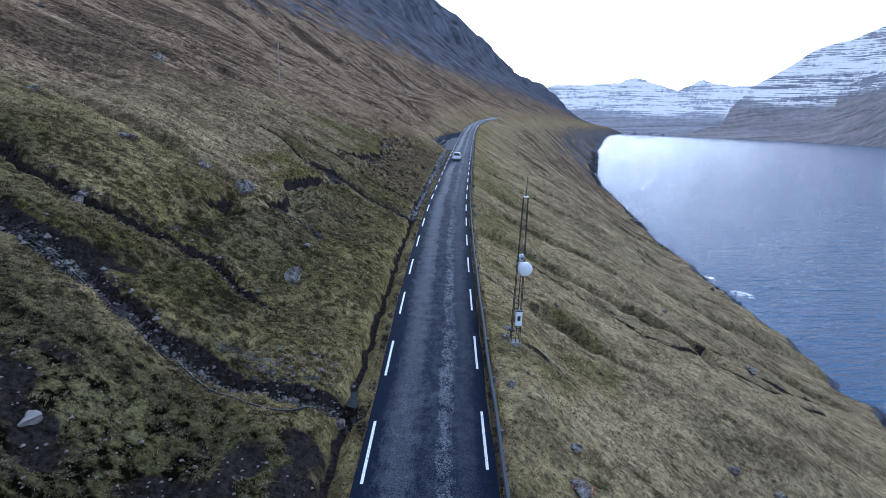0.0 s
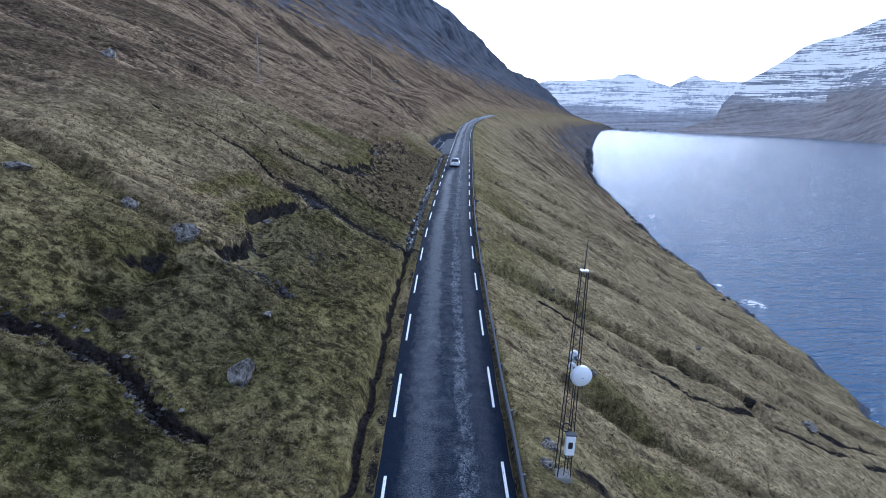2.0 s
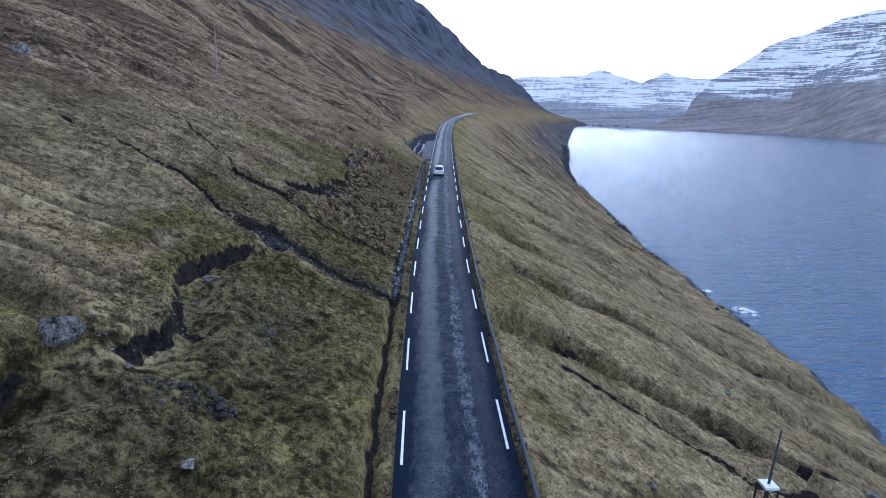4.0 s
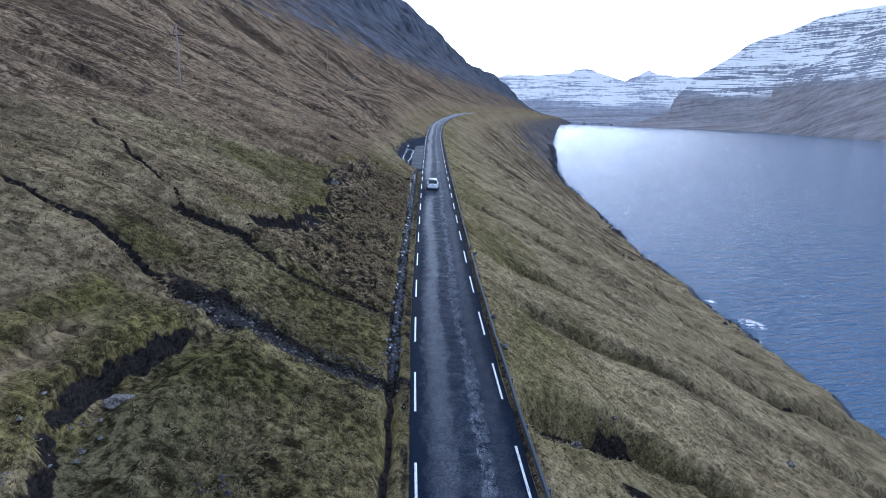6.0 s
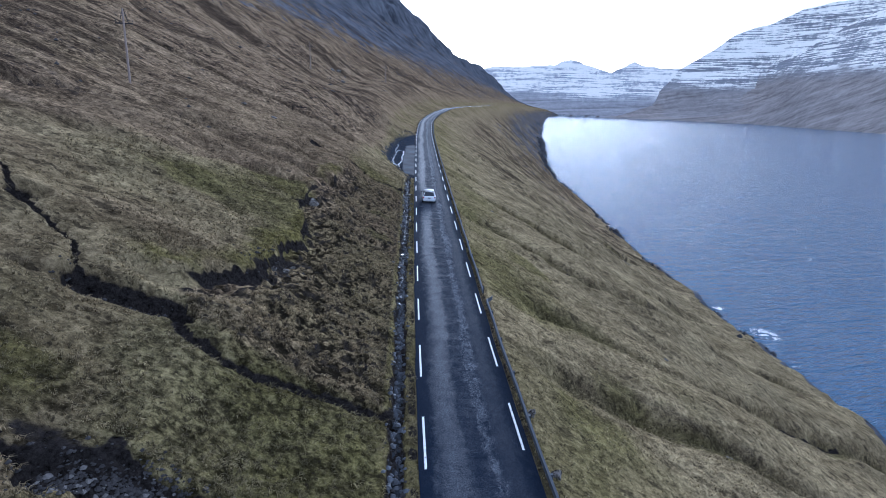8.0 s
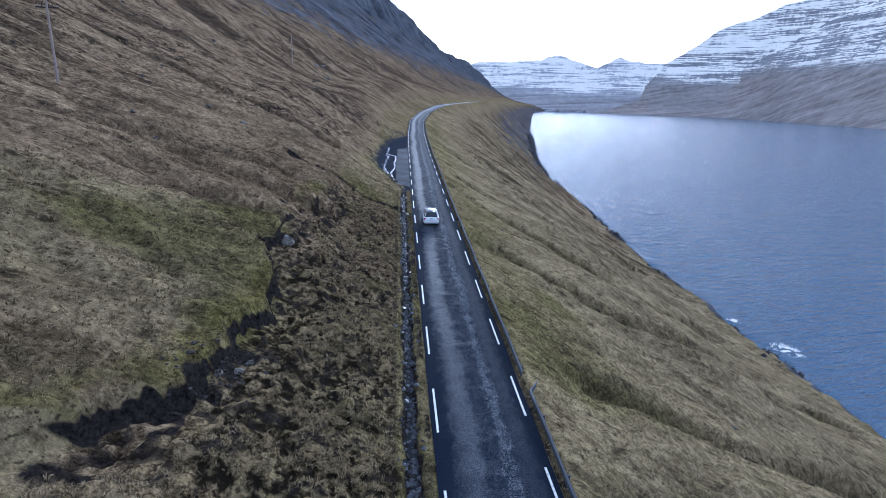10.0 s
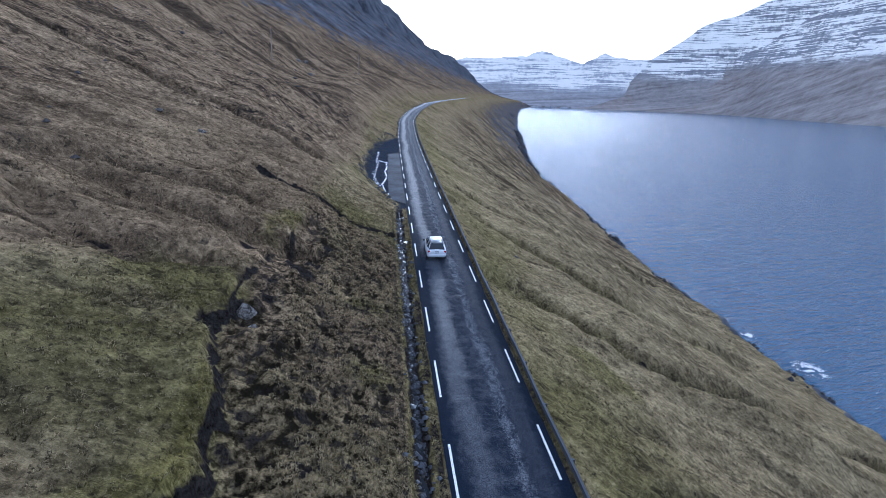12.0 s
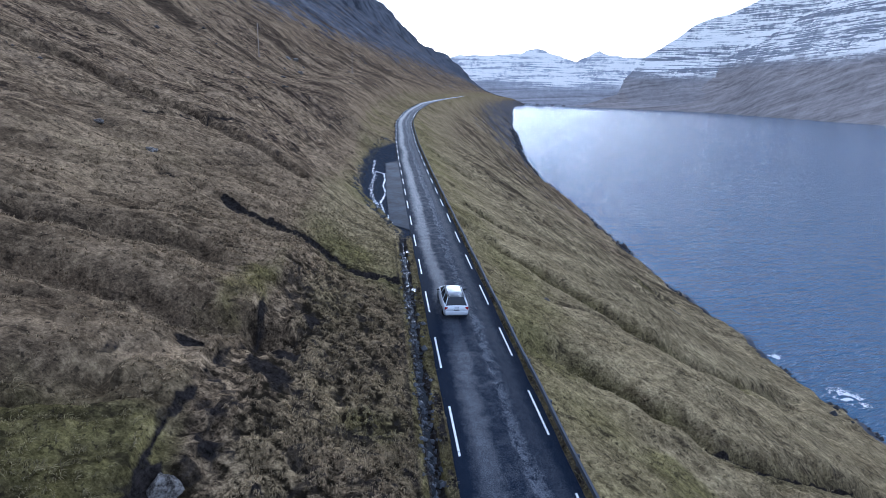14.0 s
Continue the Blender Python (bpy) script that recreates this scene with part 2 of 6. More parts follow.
def mountain_material(name, low_snow, full_snow, earth, pale=1.0):
    """Layered basalt: snow lies on the ledges, more of it higher up. Base colours are lightened to stand in for haze.
    """
    m, n, l, b = material(name, 0.9)
    b.inputs["Specular IOR Level"].default_value = 0.1
    geo = n.new("ShaderNodeNewGeometry")
    pos, nor = n.new("ShaderNodeSeparateXYZ"), n.new("ShaderNodeSeparateXYZ")
    l.new(geo.outputs["Position"], pos.inputs["Vector"])
    l.new(geo.outputs["Normal"], nor.inputs["Vector"])
    z = sums(m, pos.outputs["Z"], grey(m, noise_of(m, 420, 5, 0.6), 0.2, 0.8, -40, 40))
    streak = noise_of(m, 45, 9, 0.76, (1, 1, 0.5))
    field = noise_of(m, 260, 5, 0.6, (1, 1, 2.2))
    # lines that slant down the slopes: gullies, and chutes filled with snow
    slant = n.new("ShaderNodeCombineXYZ")
    l.new(sums(m, pos.outputs["Z"], sums(m, pos.outputs["Y"], 0.32, "MULTIPLY")), slant.inputs["X"])
    l.new(pos.outputs["Y"], slant.inputs["Y"])
    gully = noise_of(m, 34, 5, 0.66, (1, 0.12, 1), 0.0, slant.outputs["Vector"])
    chute = noise_of(m, 30, 6, 0.7, (1, 1, 0.22))
    thick = noise_of(m, 48, 3, 0.6, (0.03, 0.03, 1))
    band = sums(m, sums(m, noise_of(m, 9, 4, 0.7, (0.035, 0.035, 1)), 0.65, "MULTIPLY"), sums(m, thick, 0.35, "MULTIPLY"))
    rock = steps(m, sums(m, sums(m, band, 0.6, "MULTIPLY"), sums(m, streak, 0.4, "MULTIPLY")), (0.35, tuple(pale * v for v in (0.17, 0.17, 0.185))), (0.65, tuple(pale * v for v in (0.42, 0.42, 0.44))))
    low = steps(m, sums(m, sums(m, streak, 0.35, "MULTIPLY"), sums(m, gully, 0.65, "MULTIPLY")), (0.38, tuple(0.5 * v for v in earth)), (0.60, tuple(1.12 * v for v in earth)))
    body = mixed(m, grey(m, z, low_snow - 60, low_snow + 60), low, rock)
    ledge = sums(m, grey(m, nor.outputs["Z"], 0.7, 0.98, -0.3, 0.35), sums(m, grey(m, band, 0.4, 0.6, -0.85, 0.85), grey(m, field, 0.35, 0.65, 0.55, 1.2), "MULTIPLY"))
    snow = sums(m, sums(m, grey(m, z, low_snow, full_snow, 0.36, 0.85), ledge), sums(m, sums(m, grey(m, streak, 0.25, 0.75, -0.22, 0.22), grey(m, chute, 0.35, 0.65, -0.22, 0.22)), grey(m, field, 0.35, 0.65, -0.2, 0.2)))
    fac = sums(m, grey(m, snow, 0.18, 0.46), grey(m, z, low_snow - 30, low_snow + 30), "MULTIPLY")
    col = mixed(m, fac, body, (0.98, 0.93, 0.85))
    l.new(col, b.inputs["Base Color"])
    relief(m, b, streak, 12.0)
    return m


GRASS, ASPHALT, SEA = grass_material(), asphalt_material(), sea_material()
SNOWY, BARE_STRATA, WHITE_RANGE = mountain_material("snow_streaked_strata", 215, 420, (0.37, 0.335, 0.315)), mountain_material("bare_strata", 290, 780, (0.37, 0.325, 0.295)), mountain_material("snowy_range", 116, 190, (0.40, 0.385, 0.39), 1.6)
PAINT, _, pl, pb = material("road_paint", 0.6)
pl.new(steps(PAINT, noise_of(PAINT, 0.09, 5, 0.75), (0.36, (0.06, 0.065, 0.075)), (0.44, (0.72, 0.72, 0.7)), (0.7, (0.82, 0.82, 0.8))), pb.inputs["Base Color"])
STEEL = simple("galvanised_steel", (0.06, 0.066, 0.075), 0.75, 0.0, 0.2)
DARK = simple("dark_steel", (0.035, 0.033, 0.034), 0.55, 0.5, 0.1)
WHITE = simple("white_enamel", (0.78, 0.79, 0.8), 0.4, grain=0.2, vary=0.06)
ROCK, _, rl, rb = material("basalt", 0.95)
rb.inputs["Specular IOR Level"].default_value = 0.1
worn = sums(ROCK, sums(ROCK, noise_of(ROCK, 0.35, 6, 0.7), 0.6, "MULTIPLY"), sums(ROCK, noise_of(ROCK, 0.07, 4, 0.7), 0.4, "MULTIPLY"))
stone_tone = steps(ROCK, worn, (0.40, (0.018, 0.016, 0.015)), (0.47, (0.12, 0.107, 0.093)), (0.54, (0.27, 0.245, 0.215)), (0.64, (0.40, 0.38, 0.34)))
rl.new(stone_tone, rb.inputs["Base Color"])
relief(ROCK, rb, worn, 0.25)
WOOD = simple("grey_pole_wood", (0.30, 0.235, 0.195), 0.85, grain=0.15, vary=0.3)
# ---- the lie of the land ----
WATER = -34.7
# along the road: y, x of the middle, height
ROAD_Y = np.array([-120, 0, 9.3, 21.7, 34.1, 46.5, 62, 77.5, 96.1, 116.3, 139.5, 170.5, 200, 245, 282, 323, 400, 500, 642, 886, 1063, 1826, 2984, 4200.0])
ROAD_X = np.array([-0.3, -0.2, -0.22, -0.3, -0.24, -0.12, 0.25, 0.9, 1.8, 2.8, 4.0, 5.7, 7.4, 11.0, 17.4, 28.0, 47, 70, 106, 172, 220, 445, 790, 1225.0])
ROAD_Z = np.array([-4.5, 0.0, 0.4, 1.05, 1.7, 2.35, 3.05, 3.65, 4.45, 5.3, 6.25, 7.4, 8.8, 11.0, 13.1, 15.4, 16.2, 16.5, 17.3, 19.5, 21.5, 22, 16, 5.0])
# the shore: y, x
SHORE_Y = np.array([-120, 0, 81, 99, 117, 136, 166, 200, 238, 291, 372, 462, 544, 642, 886, 1063, 1826, 2984, 4200.0])
SHORE_X = np.array([70, 72, 75, 79, 82, 83, 85, 89, 93, 103, 114, 130, 151, 177, 244, 292, 518, 870, 1335.0])


def smooth_line(knots, values):
    """A smooth curve through the knots, as a dense table to look up."""
    s = np.concatenate([np.arange(-120, 420, 1.0), np.arange(420, 4200, 10.0)])
    v = np.interp(s, knots, values)
    for _ in range(3):
        pad = np.concatenate([np.full(6, v[0]), v, np.full(6, v[-1])])
        v2 = np.convolve(pad, np.ones(13) / 13, "valid")
        v = np.where(s < 400, v2, v)
    return lambda y: np.interp(y, s, v)


road_x = smooth_line(ROAD_Y, ROAD_X)
road_z = smooth_line(ROAD_Y, ROAD_Z)
shore_x = smooth_line(SHORE_Y, SHORE_X)


def lattice(ix, iy, seed):
    h = (ix.astype(np.int64) * 374761393 + iy.astype(np.int64) * 668265263 + seed * 974634541) & 0x7FFFFFFF
    h = ((h ^ (h >> 13)) * 1274126177) & 0x7FFFFFFF
    return ((h ^ (h >> 16)) & 0xFFFF) / 65535.0


def bumps(x, y, seed=0):
    """Smooth noise from -1 to 1 with a grain of one unit."""
    fx, fy = np.floor(x), np.floor(y)
    u, v = x - fx, y - fy
    u, v = u * u * (3 - 2 * u), v * v * (3 - 2 * v)
    a, b = lattice(fx, fy, seed), lattice(fx + 1, fy, seed)
    c, d = lattice(fx, fy + 1, seed), lattice(fx + 1, fy + 1, seed)
    return ((a * (1 - u) + b * u) * (1 - v) + (c * (1 - u) + d * u) * v) * 2 - 1


def rough(x, y, octaves=4, seed=0):
    total, size, grain = 0, 1.0, 1.0
    for n in range(octaves):
        total = total + size * bumps(x / grain + 17.3 * n, y / grain - 9.1 * n, seed + n)
        size, grain = size * 0.5, grain * 0.5
    return total


def ramp(x, a, b):
    t = np.clip((x - a) / (b - a), 0, 1)
    return t * t * (3 - 2 * t)


# the hillside above the road: distance from the road's middle, height over the road
HILL_D = np.array([0, 2.9, 4.5, 5.5, 8, 11.5, 17, 21, 35, 60, 120, 220, 320, 350, 380, 410, 500, 560, 700, 1200.0])
HILL_H = np.array([0, 0, 0.75, 1.3, 2.2, 4.7, 7.1, 8.6, 13.6, 24.6, 56, 113, 180, 222, 238, 275, 345, 365, 372, 380.0])
# the slope below it: part of the way to the shore, part of the fall
FALL_U = np.array([0, 0.05, 0.16, 0.27, 0.42, 0.64, 0.85, 0.93, 0.97, 1.0, 1.1, 1.3])
FALL_G = np.array([0, 0.05, 0.155, 0.255, 0.41, 0.642, 0.84, 0.912, 0.955, 1.0, 1.15, 1.3])


def lie(x, y):
    """The height of the ground without its streams and small bumps."""
    rx, rz, sx = road_x(y), road_z(y), shore_x(y)
    d = x - rx
    up = np.interp(-d, HILL_D, HILL_H)
    up = up * (1 + 0.25 * ramp(y, 90, 200) * ramp(-d, 4, 14) * (1 - ramp(-d, 16, 34)))
    up = up * (1 - 0.22 * ramp(y, 2000, 3000)) * (1 - 0.5 * ramp(y, 2000, 3500) * (1 - ramp(-d, 120, 420)))
    up = up * (1 - 0.09 * ramp(-d, 40, 120) * (1 - ramp(y, 250, 800)))
    u = (d - 3.1) / (sx - rx - 3.1)
    even = ramp(y, 180, 380)
    down = (np.interp(u, FALL_U, FALL_G) * (1 - even) + u * even) * (rz - WATER)
    z = rz + np.where(d < 0, up, -down)
    away = ramp(np.abs(d), 5, 30)
    z = z + away * (1.1 * bumps(x / 23, y / 31, 5) + 0.5 * bumps(x / 9, y / 13, 6)) * (1 - ramp(u, 0.75, 1.0))
    z = z - 0.9 * np.exp(-(((x + 12) / 4) ** 2) - ((y - 26) / 8) ** 2)
    z = z + 0.9 * np.exp(-(((x - 4.9) / 2.2) ** 2) - ((y - 27.5) / 7) ** 2)
    # small terraces slanting down the hill
    z = z + ramp(-d, 13, 24) * (1 - ramp(-d, 150, 260)) * (0.35 + 0.6 * ramp(-d, 24, 70)) * rough((0.87 * x - 0.5 * y) / (4.2 + 4.0 * ramp(-d, 30, 100)), (0.5 * x + 0.87 * y) / 34, 2, 19)
    # long ribs running down the far hillside
    z = z + ramp(np.abs(d), 8, 22) * (np.where(d > 0, 0.95, 0.55) * rough(flow(x, y) / 7, d / 45, 2, 17)) * (1 - ramp(np.abs(d), 70, 200) * 0.4)
    rib = ramp(np.abs(d), 60, 200) * 5 * rough((y - 0.5 * d) / 55, d / 260, 3, 11)
    cliff = ramp(-d, 300, 330) * (1 - ramp(-d, 520, 600)) * 15 * rough(y / 45, d / 60, 3, 14)
    low_rib = ramp(d, 10, 40) * ramp(y, 140, 320) * 3.0 * rough((y + 0.7 * d) / 26, d / 120, 3, 12) * (1 - ramp(u, 0.85, 1.0))
    z = z + np.where(d < 0, rib + cliff, low_rib)
    shore = np.exp(-(((u - 0.98) / 0.06) ** 2)) * np.where(d > 0, 1, 0)
    z = z + shore * (1.6 * rough(x / 7, y / 7, 3, 21) + ramp(y, 200, 500) * 3 * rough(x / 30, y / 30, 3, 24))
    return z

# streams: half width, depth, points down the hill
STREAMS = []
STREAMS.append((0.72, 0.85, [(-30, 22.8), (-22, 22.2), (-17.5, 21.7), (-16, 21.5), (-14.6, 21), (-13.4, 20.5), (-12.2, 19.9), (-10.8, 19.5), (-9.2, 19.3), (-7.4, 19.4), (-5.3, 19.8), (-3.7, 20.3)]))
STREAMS.append((0.42, 0.95, [(-30, 29), (-22.7, 27.7), (-20.5, 26.5), (-17.5, 25.8), (-15.6, 26.7), (-14.4, 27.6), (-12.3, 27.6), (-11.2, 27), (-10.2, 26.2), (-9, 26.1)]))
STREAMS.append((0.26, 0.45, [(-26, 57), (-18.9, 55.6), (-17.6, 55.8), (-15.7, 55), (-14.8, 54.5), (-12.9, 54)]))
STREAMS.append((0.66, 0.55, [(-12.9, 54), (-11.2, 54.4), (-9.8, 54.2), (-8.7, 54.4), (-7.2, 54.3), (-5.7, 54.1), (-4.5, 54.4), (-3.4, 54.8)]))
STREAMS.append((0.14, 0.35, [(-33.1, 78.2), (-29.8, 78.4), (-25.6, 72.3), (-23.1, 70.3), (-21.2, 67.5), (-19.2, 66.6), (-17.7, 65.6), (-16.3, 63.1)]))
STREAMS.append((0.85, 1.25, [(-16.6, 63.1), (-15.6, 63.1), (-14.1, 63.6), (-13.0, 63.8)]))
STREAMS.append((0.32, 0.60, [(-13.0, 63.8), (-12.2, 62.4), (-11.5, 62.1), (-10.3, 61.8), (-9.2, 62), (-7.8, 62.6), (-5.6, 62.8), (-3.5, 63.1)]))
STREAMS.append((0.34, 0.60, [(-13.4, 115.7), (-12.3, 114.8), (-10.5, 115.2), (-9.3, 114), (-7.5, 115.2), (-6.3, 114.8), (-4.2, 114.2), (-1.7, 115.3)]))
STREAMS.append((0.27, 0.50, [(3.9, 54.2), (6.7, 55.2), (10.6, 56.8), (14, 55.8), (19.7, 53.9), (21.5, 53.5), (25.1, 52.0), (30, 53), (38, 55.5), (50, 62)]))
STREAMS.append((0.26, 0.40, [(7.6, 49.7), (11.7, 49.1), (16.1, 48.3), (19, 46.5), (21.8, 46.5), (25.3, 48.2), (33.3, 49.8), (44.2, 55.9)]))
STREAMS.append((0.24, 0.50, [(14.7, 106.3), (16.8, 105.5), (18.6, 103.7), (21.3, 103.4), (25.3, 103.8), (29.8, 105.2), (36.5, 107.2), (47.9, 113), (52.2, 113.2), (57.5, 113.8)]))
STREAMS.append((0.14, 0.30, [(17.2, 84.4), (21.3, 84), (25.7, 84.7), (33.2, 88.5), (38.9, 90.5), (45.8, 92), (53.5, 93.8)]))
STREAMS.append((0.18, 0.35, [(15.8, 131), (19.2, 127.5), (22.9, 124.3), (27, 123.1), (37.5, 128), (47, 133)]))
STREAMS.append((0.35, 0.45, [(22, 191), (27.4, 187), (35, 184.5), (41, 178), (54, 182)]))
# peat edges: height of the step, breadth of the hollow under it, points with the hollow on the right hand
EDGES = []
EDGES.append((1.0, 2.0, [(-13.2, 37.2), (-12.4, 38.6), (-12.4, 41), (-13.2, 43.8), (-13.7, 45.7), (-13.6, 47.2), (-13.0, 49.2), (-12.7, 51), (-12.2, 53)]))
EDGES.append((0.85, 1.6, [(-15.2, 32.2), (-14.8, 33.5), (-14.1, 35.1), (-13.0, 35.3)]))
EDGES.append((0.60, 1.8, [(-18, 21.4), (-16.4, 22.4), (-15, 23.4), (-14.4, 24.4)]))
EDGES.append((0.30, 1.0, [(-15.9, 44.5), (-15.7, 46.7), (-15.2, 51.8)]))
EDGES.append((0.90, 2.2, [(-14.3, 67.3), (-13.1, 68.3), (-12.5, 70.3), (-11.4, 72), (-11.0, 74.3), (-10.7, 76.9), (-9.9, 80.2), (-10.2, 82.6), (-11, 86.5), (-11.5, 88.8), (-10.6, 92.2)]))
EDGES.append((0.50, 1.8, [(-12, 89.3), (-11.2, 90.6), (-11, 93.9), (-10.5, 97.9), (-9.8, 101.9), (-9.2, 104.8)]))
EDGES.append((0.65, 1.6, [(-14.2, 115.9), (-12.3, 115.2), (-10.5, 115.6), (-9.3, 114.4), (-7.5, 115.6), (-6.3, 115.2), (-4.2, 114.6)]))
EDGES.append((0.35, 1.4, [(-20, 101.3), (-17.3, 101.2), (-15, 100.6), (-12.8, 100.4), (-11.5, 101.2)]))
EDGES.append((0.40, 1.2, [(-14.3, 93.9), (-14, 95), (-13.6, 96.1), (-12.6, 97)]))
EDGES.append((0.60, 2.0, [(-20, 94.6), (-18.2, 93.6), (-16.2, 93.1)]))
EDGES.append((0.5, 2.6, [(-27, 131.5), (-23.4, 133.4), (-20.5, 136), (-17, 143), (-13.5, 151)]))
EDGES.append((0.5, 2.6, [(-9.4, 154), (-11.5, 157.5), (-13.1, 160.2), (-14, 164)]))
EDGES.append((0.5, 2.6, [(-13.7, 140.8), (-15.5, 144), (-17.4, 148.6)]))
EDGES.append((0.5, 2.6, [(-19.5, 145.9), (-21.8, 147.3), (-27.1, 158.9)]))
EDGES.append((0.6, 3.0, [(-4.9, 198.3), (-7, 190), (-9.5, 179.9)]))
# gullies with soft sides: half width, depth, points
GULLIES = []
GULLIES.append((3.0, 0.65, [(10.5, 84), (13.1, 84.5), (17.2, 84.4), (21.3, 84), (25.7, 84.7), (33.2, 88.5), (38.9, 90.5), (45.8, 92), (53.5, 93.8), (61.5, 95.2)]))
GULLIES.append((2.6, 0.9, [(6.4, 108.2), (9.1, 109.5), (12, 108.1), (14.7, 106.3), (16.8, 105.5), (18.6, 103.7), (21.3, 103.4), (25.3, 103.8), (29.8, 105.2), (36.5, 107.2), (47.9, 113), (52.2, 113.2), (57.5, 113.8), (66, 114)]))
GULLIES.append((2.8, 1.1, [(4.5, 54.5), (6.7, 55.2), (10.6, 56.8), (14, 56), (19.7, 53.9), (26, 52)]))
GULLIES.append((3.2, 1.0, [(9, 136.5), (12.6, 132.5), (15.8, 131), (19.2, 127.5), (22.9, 124.3), (27, 123.1), (37.5, 128), (47, 133), (62, 140)]))
GULLIES.append((3.4, 0.9, [(14, 150), (20, 148), (29.3, 150), (36.1, 148.2), (50.3, 145), (66, 146)]))
GULLIES.append((4.0, 1.3, [(16, 198), (22, 191), (27.4, 187), (35, 184.5), (41, 178), (54, 182), (68, 185)]))
GULLIES.append((2.8, 0.8, [(8, 71.5), (14.5, 71.7), (19.6, 72), (28, 71), (40, 72), (60, 74)]))
GULLIES.append((2.8, 0.8, [(9, 38), (18, 36), (30, 35), (46, 36), (60, 36)]))
GULLIES.append((1.8, 0.7, [(-26, 101.5), (-19.6, 100.9), (-14.7, 100), (-11.8, 100.3), (-9.1, 101.6)]))
GULLIES.append((1.4, 0.5, [(-22, 95), (-18.9, 94.1), (-16.2, 93.1), (-13.5, 94)]))
GULLIES.append((2.2, 0.3, [(-40, 84), (-32.6, 83.8), (-22.7, 84.9), (-15, 80)]))
GULLIES.append((2.2, 0.7, [(-50, 90), (-39.3, 91.6), (-30, 97.3), (-24, 104), (-13, 106)]))
GULLIES.append((2.0, 0.6, [(-36, 42), (-28, 41), (-20, 39), (-15, 38.5)]))
GULLIES.append((2.4, 0.8, [(-60, 140), (-42, 142), (-30, 141), (-20, 137), (-10, 131)]))
# bare peat and stony ground: x, y, radius
BARE = [(-15.3, 22.4, 1.0), (-14.6, 22.8, 0.8), (-12.2, 14.2, 0.9), (-11, 13, 1.0), (-10.3, 12.3, 0.9), (-6, 15, 1.0), (-4.7, 16.8, 1.0), (-6.2, 13.5, 1.2), (-4.6, 14.5, 1.2), (-7.6, 13, 0.8)]
BARE += [(-11.7, 70.4, 0.9), (-11.3, 69, 0.6), (-13.1, 66.4, 0.8), (-12.2, 67.6, 0.6), (-10.8, 72.4, 0.8), (-10.2, 74.1, 0.8), (-9.9, 75.6, 0.7), (-8.6, 98, 1.2), (-7.9, 100, 1.1), (-7.0, 103.5, 0.6), (-10.5, 36.9, 0.6), (-9.0, 37.2, 0.4), (-12.6, 50.0, 0.5), (-9.6, 92.3, 0.5), (-13.0, 54.8, 0.9), (-11.6, 54.9, 0.8), (-13.2, 29.4, 0.4)]
# patches of green moss and short grass: x, y, radius
MOSSY = []
MOSSY += [(-4.6, 40.5, 1.6), (-4.8, 36, 1.8), (-4.4, 50, 2.2), (-15.2, 33.2, 1.8), (-4.6, 27, 1.6), (-11.4, 77, 1.6), (-15.4, 84, 5), (-4.3, 88.5, 1.6), (-18, 82, 3), (-14.2, 34.6, 1.0), (-15.6, 56.6, 1.6), (-13.4, 45.0, 1.2)]
MOSSY += [(-5.8, 31.6, 3.0), (-10.9, 26, 2.4), (-6.6, 37.5, 3.2), (-5.5, 44, 2.6), (-8.2, 60.6, 2.2), (-5.2, 59.6, 2.4), (-6.6, 57, 2.0), (-14.3, 51, 2.4), (-9.8, 50.5, 2.6), (-4.1, 96.6, 1.7), (-13.3, 91, 2.6), (-5, 117.5, 2.4), (6.4, 89, 3.2)]
MOSSY += [(8, 82, 3.6), (10, 39, 2.4), (4.6, 43, 1.8), (9.6, 31, 3), (6.5, 26, 1.6), (12, 97, 3), (8, 66, 3), (13, 73, 3), (7, 108, 3), (-15, 29, 2.5), (-12, 22, 2), (-7, 23.5, 1.5)]
# dark hollows: x, y, radius, depth
HOLLOWS = [(-15.0, 20.8, 0.7, 0.5), (-20.9, 67.9, 1.0, 0.9), (-11.7, 88.9, 0.75, 0.8), (-13.3, 115.4, 0.6, 0.7), (-23.4, 70.6, 0.5, 0.5), (-11.3, 97.6, 0.4, 0.4), (5.4, 27.9, 0.9, 0.1), (-17.4, 116.1, 0.9, 0.7), (-12.1, 122.7, 0.8, 0.7), (-11.6, 41.5, 0.4, 0.4), (-13.5, 126.0, 0.9, 0.7)]
# the edge of the rough heather strip above the ditch: y, x
HEATH_Y = np.array([63, 66, 68, 70, 72, 74, 77, 80, 82, 86, 89, 92, 95, 98, 102, 105, 112, 120.0])
HEATH_X = np.array([-12, -13.8, -13.1, -12.5, -11.4, -11, -10.7, -9.9, -10.2, -11, -11.5, -10.7, -10.8, -10.5, -9.9, -9.2, -9.0, -8.6])


def to_line(x, y, points):
    """Distance to a broken line, and on which side of it (positive: to the right of its way)."""
    best = np.full(x.shape, 1e9)
    side = np.zeros(x.shape)
    for (ax, ay), (bx, by) in zip(points, points[1:]):
        ux, uy = bx - ax, by - ay
        n = ux * ux + uy * uy
        t = np.clip(((x - ax) * ux + (y - ay) * uy) / n, 0, 1)
        dx, dy = x - ax - t * ux, y - ay - t * uy
        dist = np.hypot(dx, dy)
        closer = dist < best
        best = np.where(closer, dist, best)
        side = np.where(closer, np.where(dx * uy - dy * ux > 0, 1.0, -1.0), side)
    return best, side


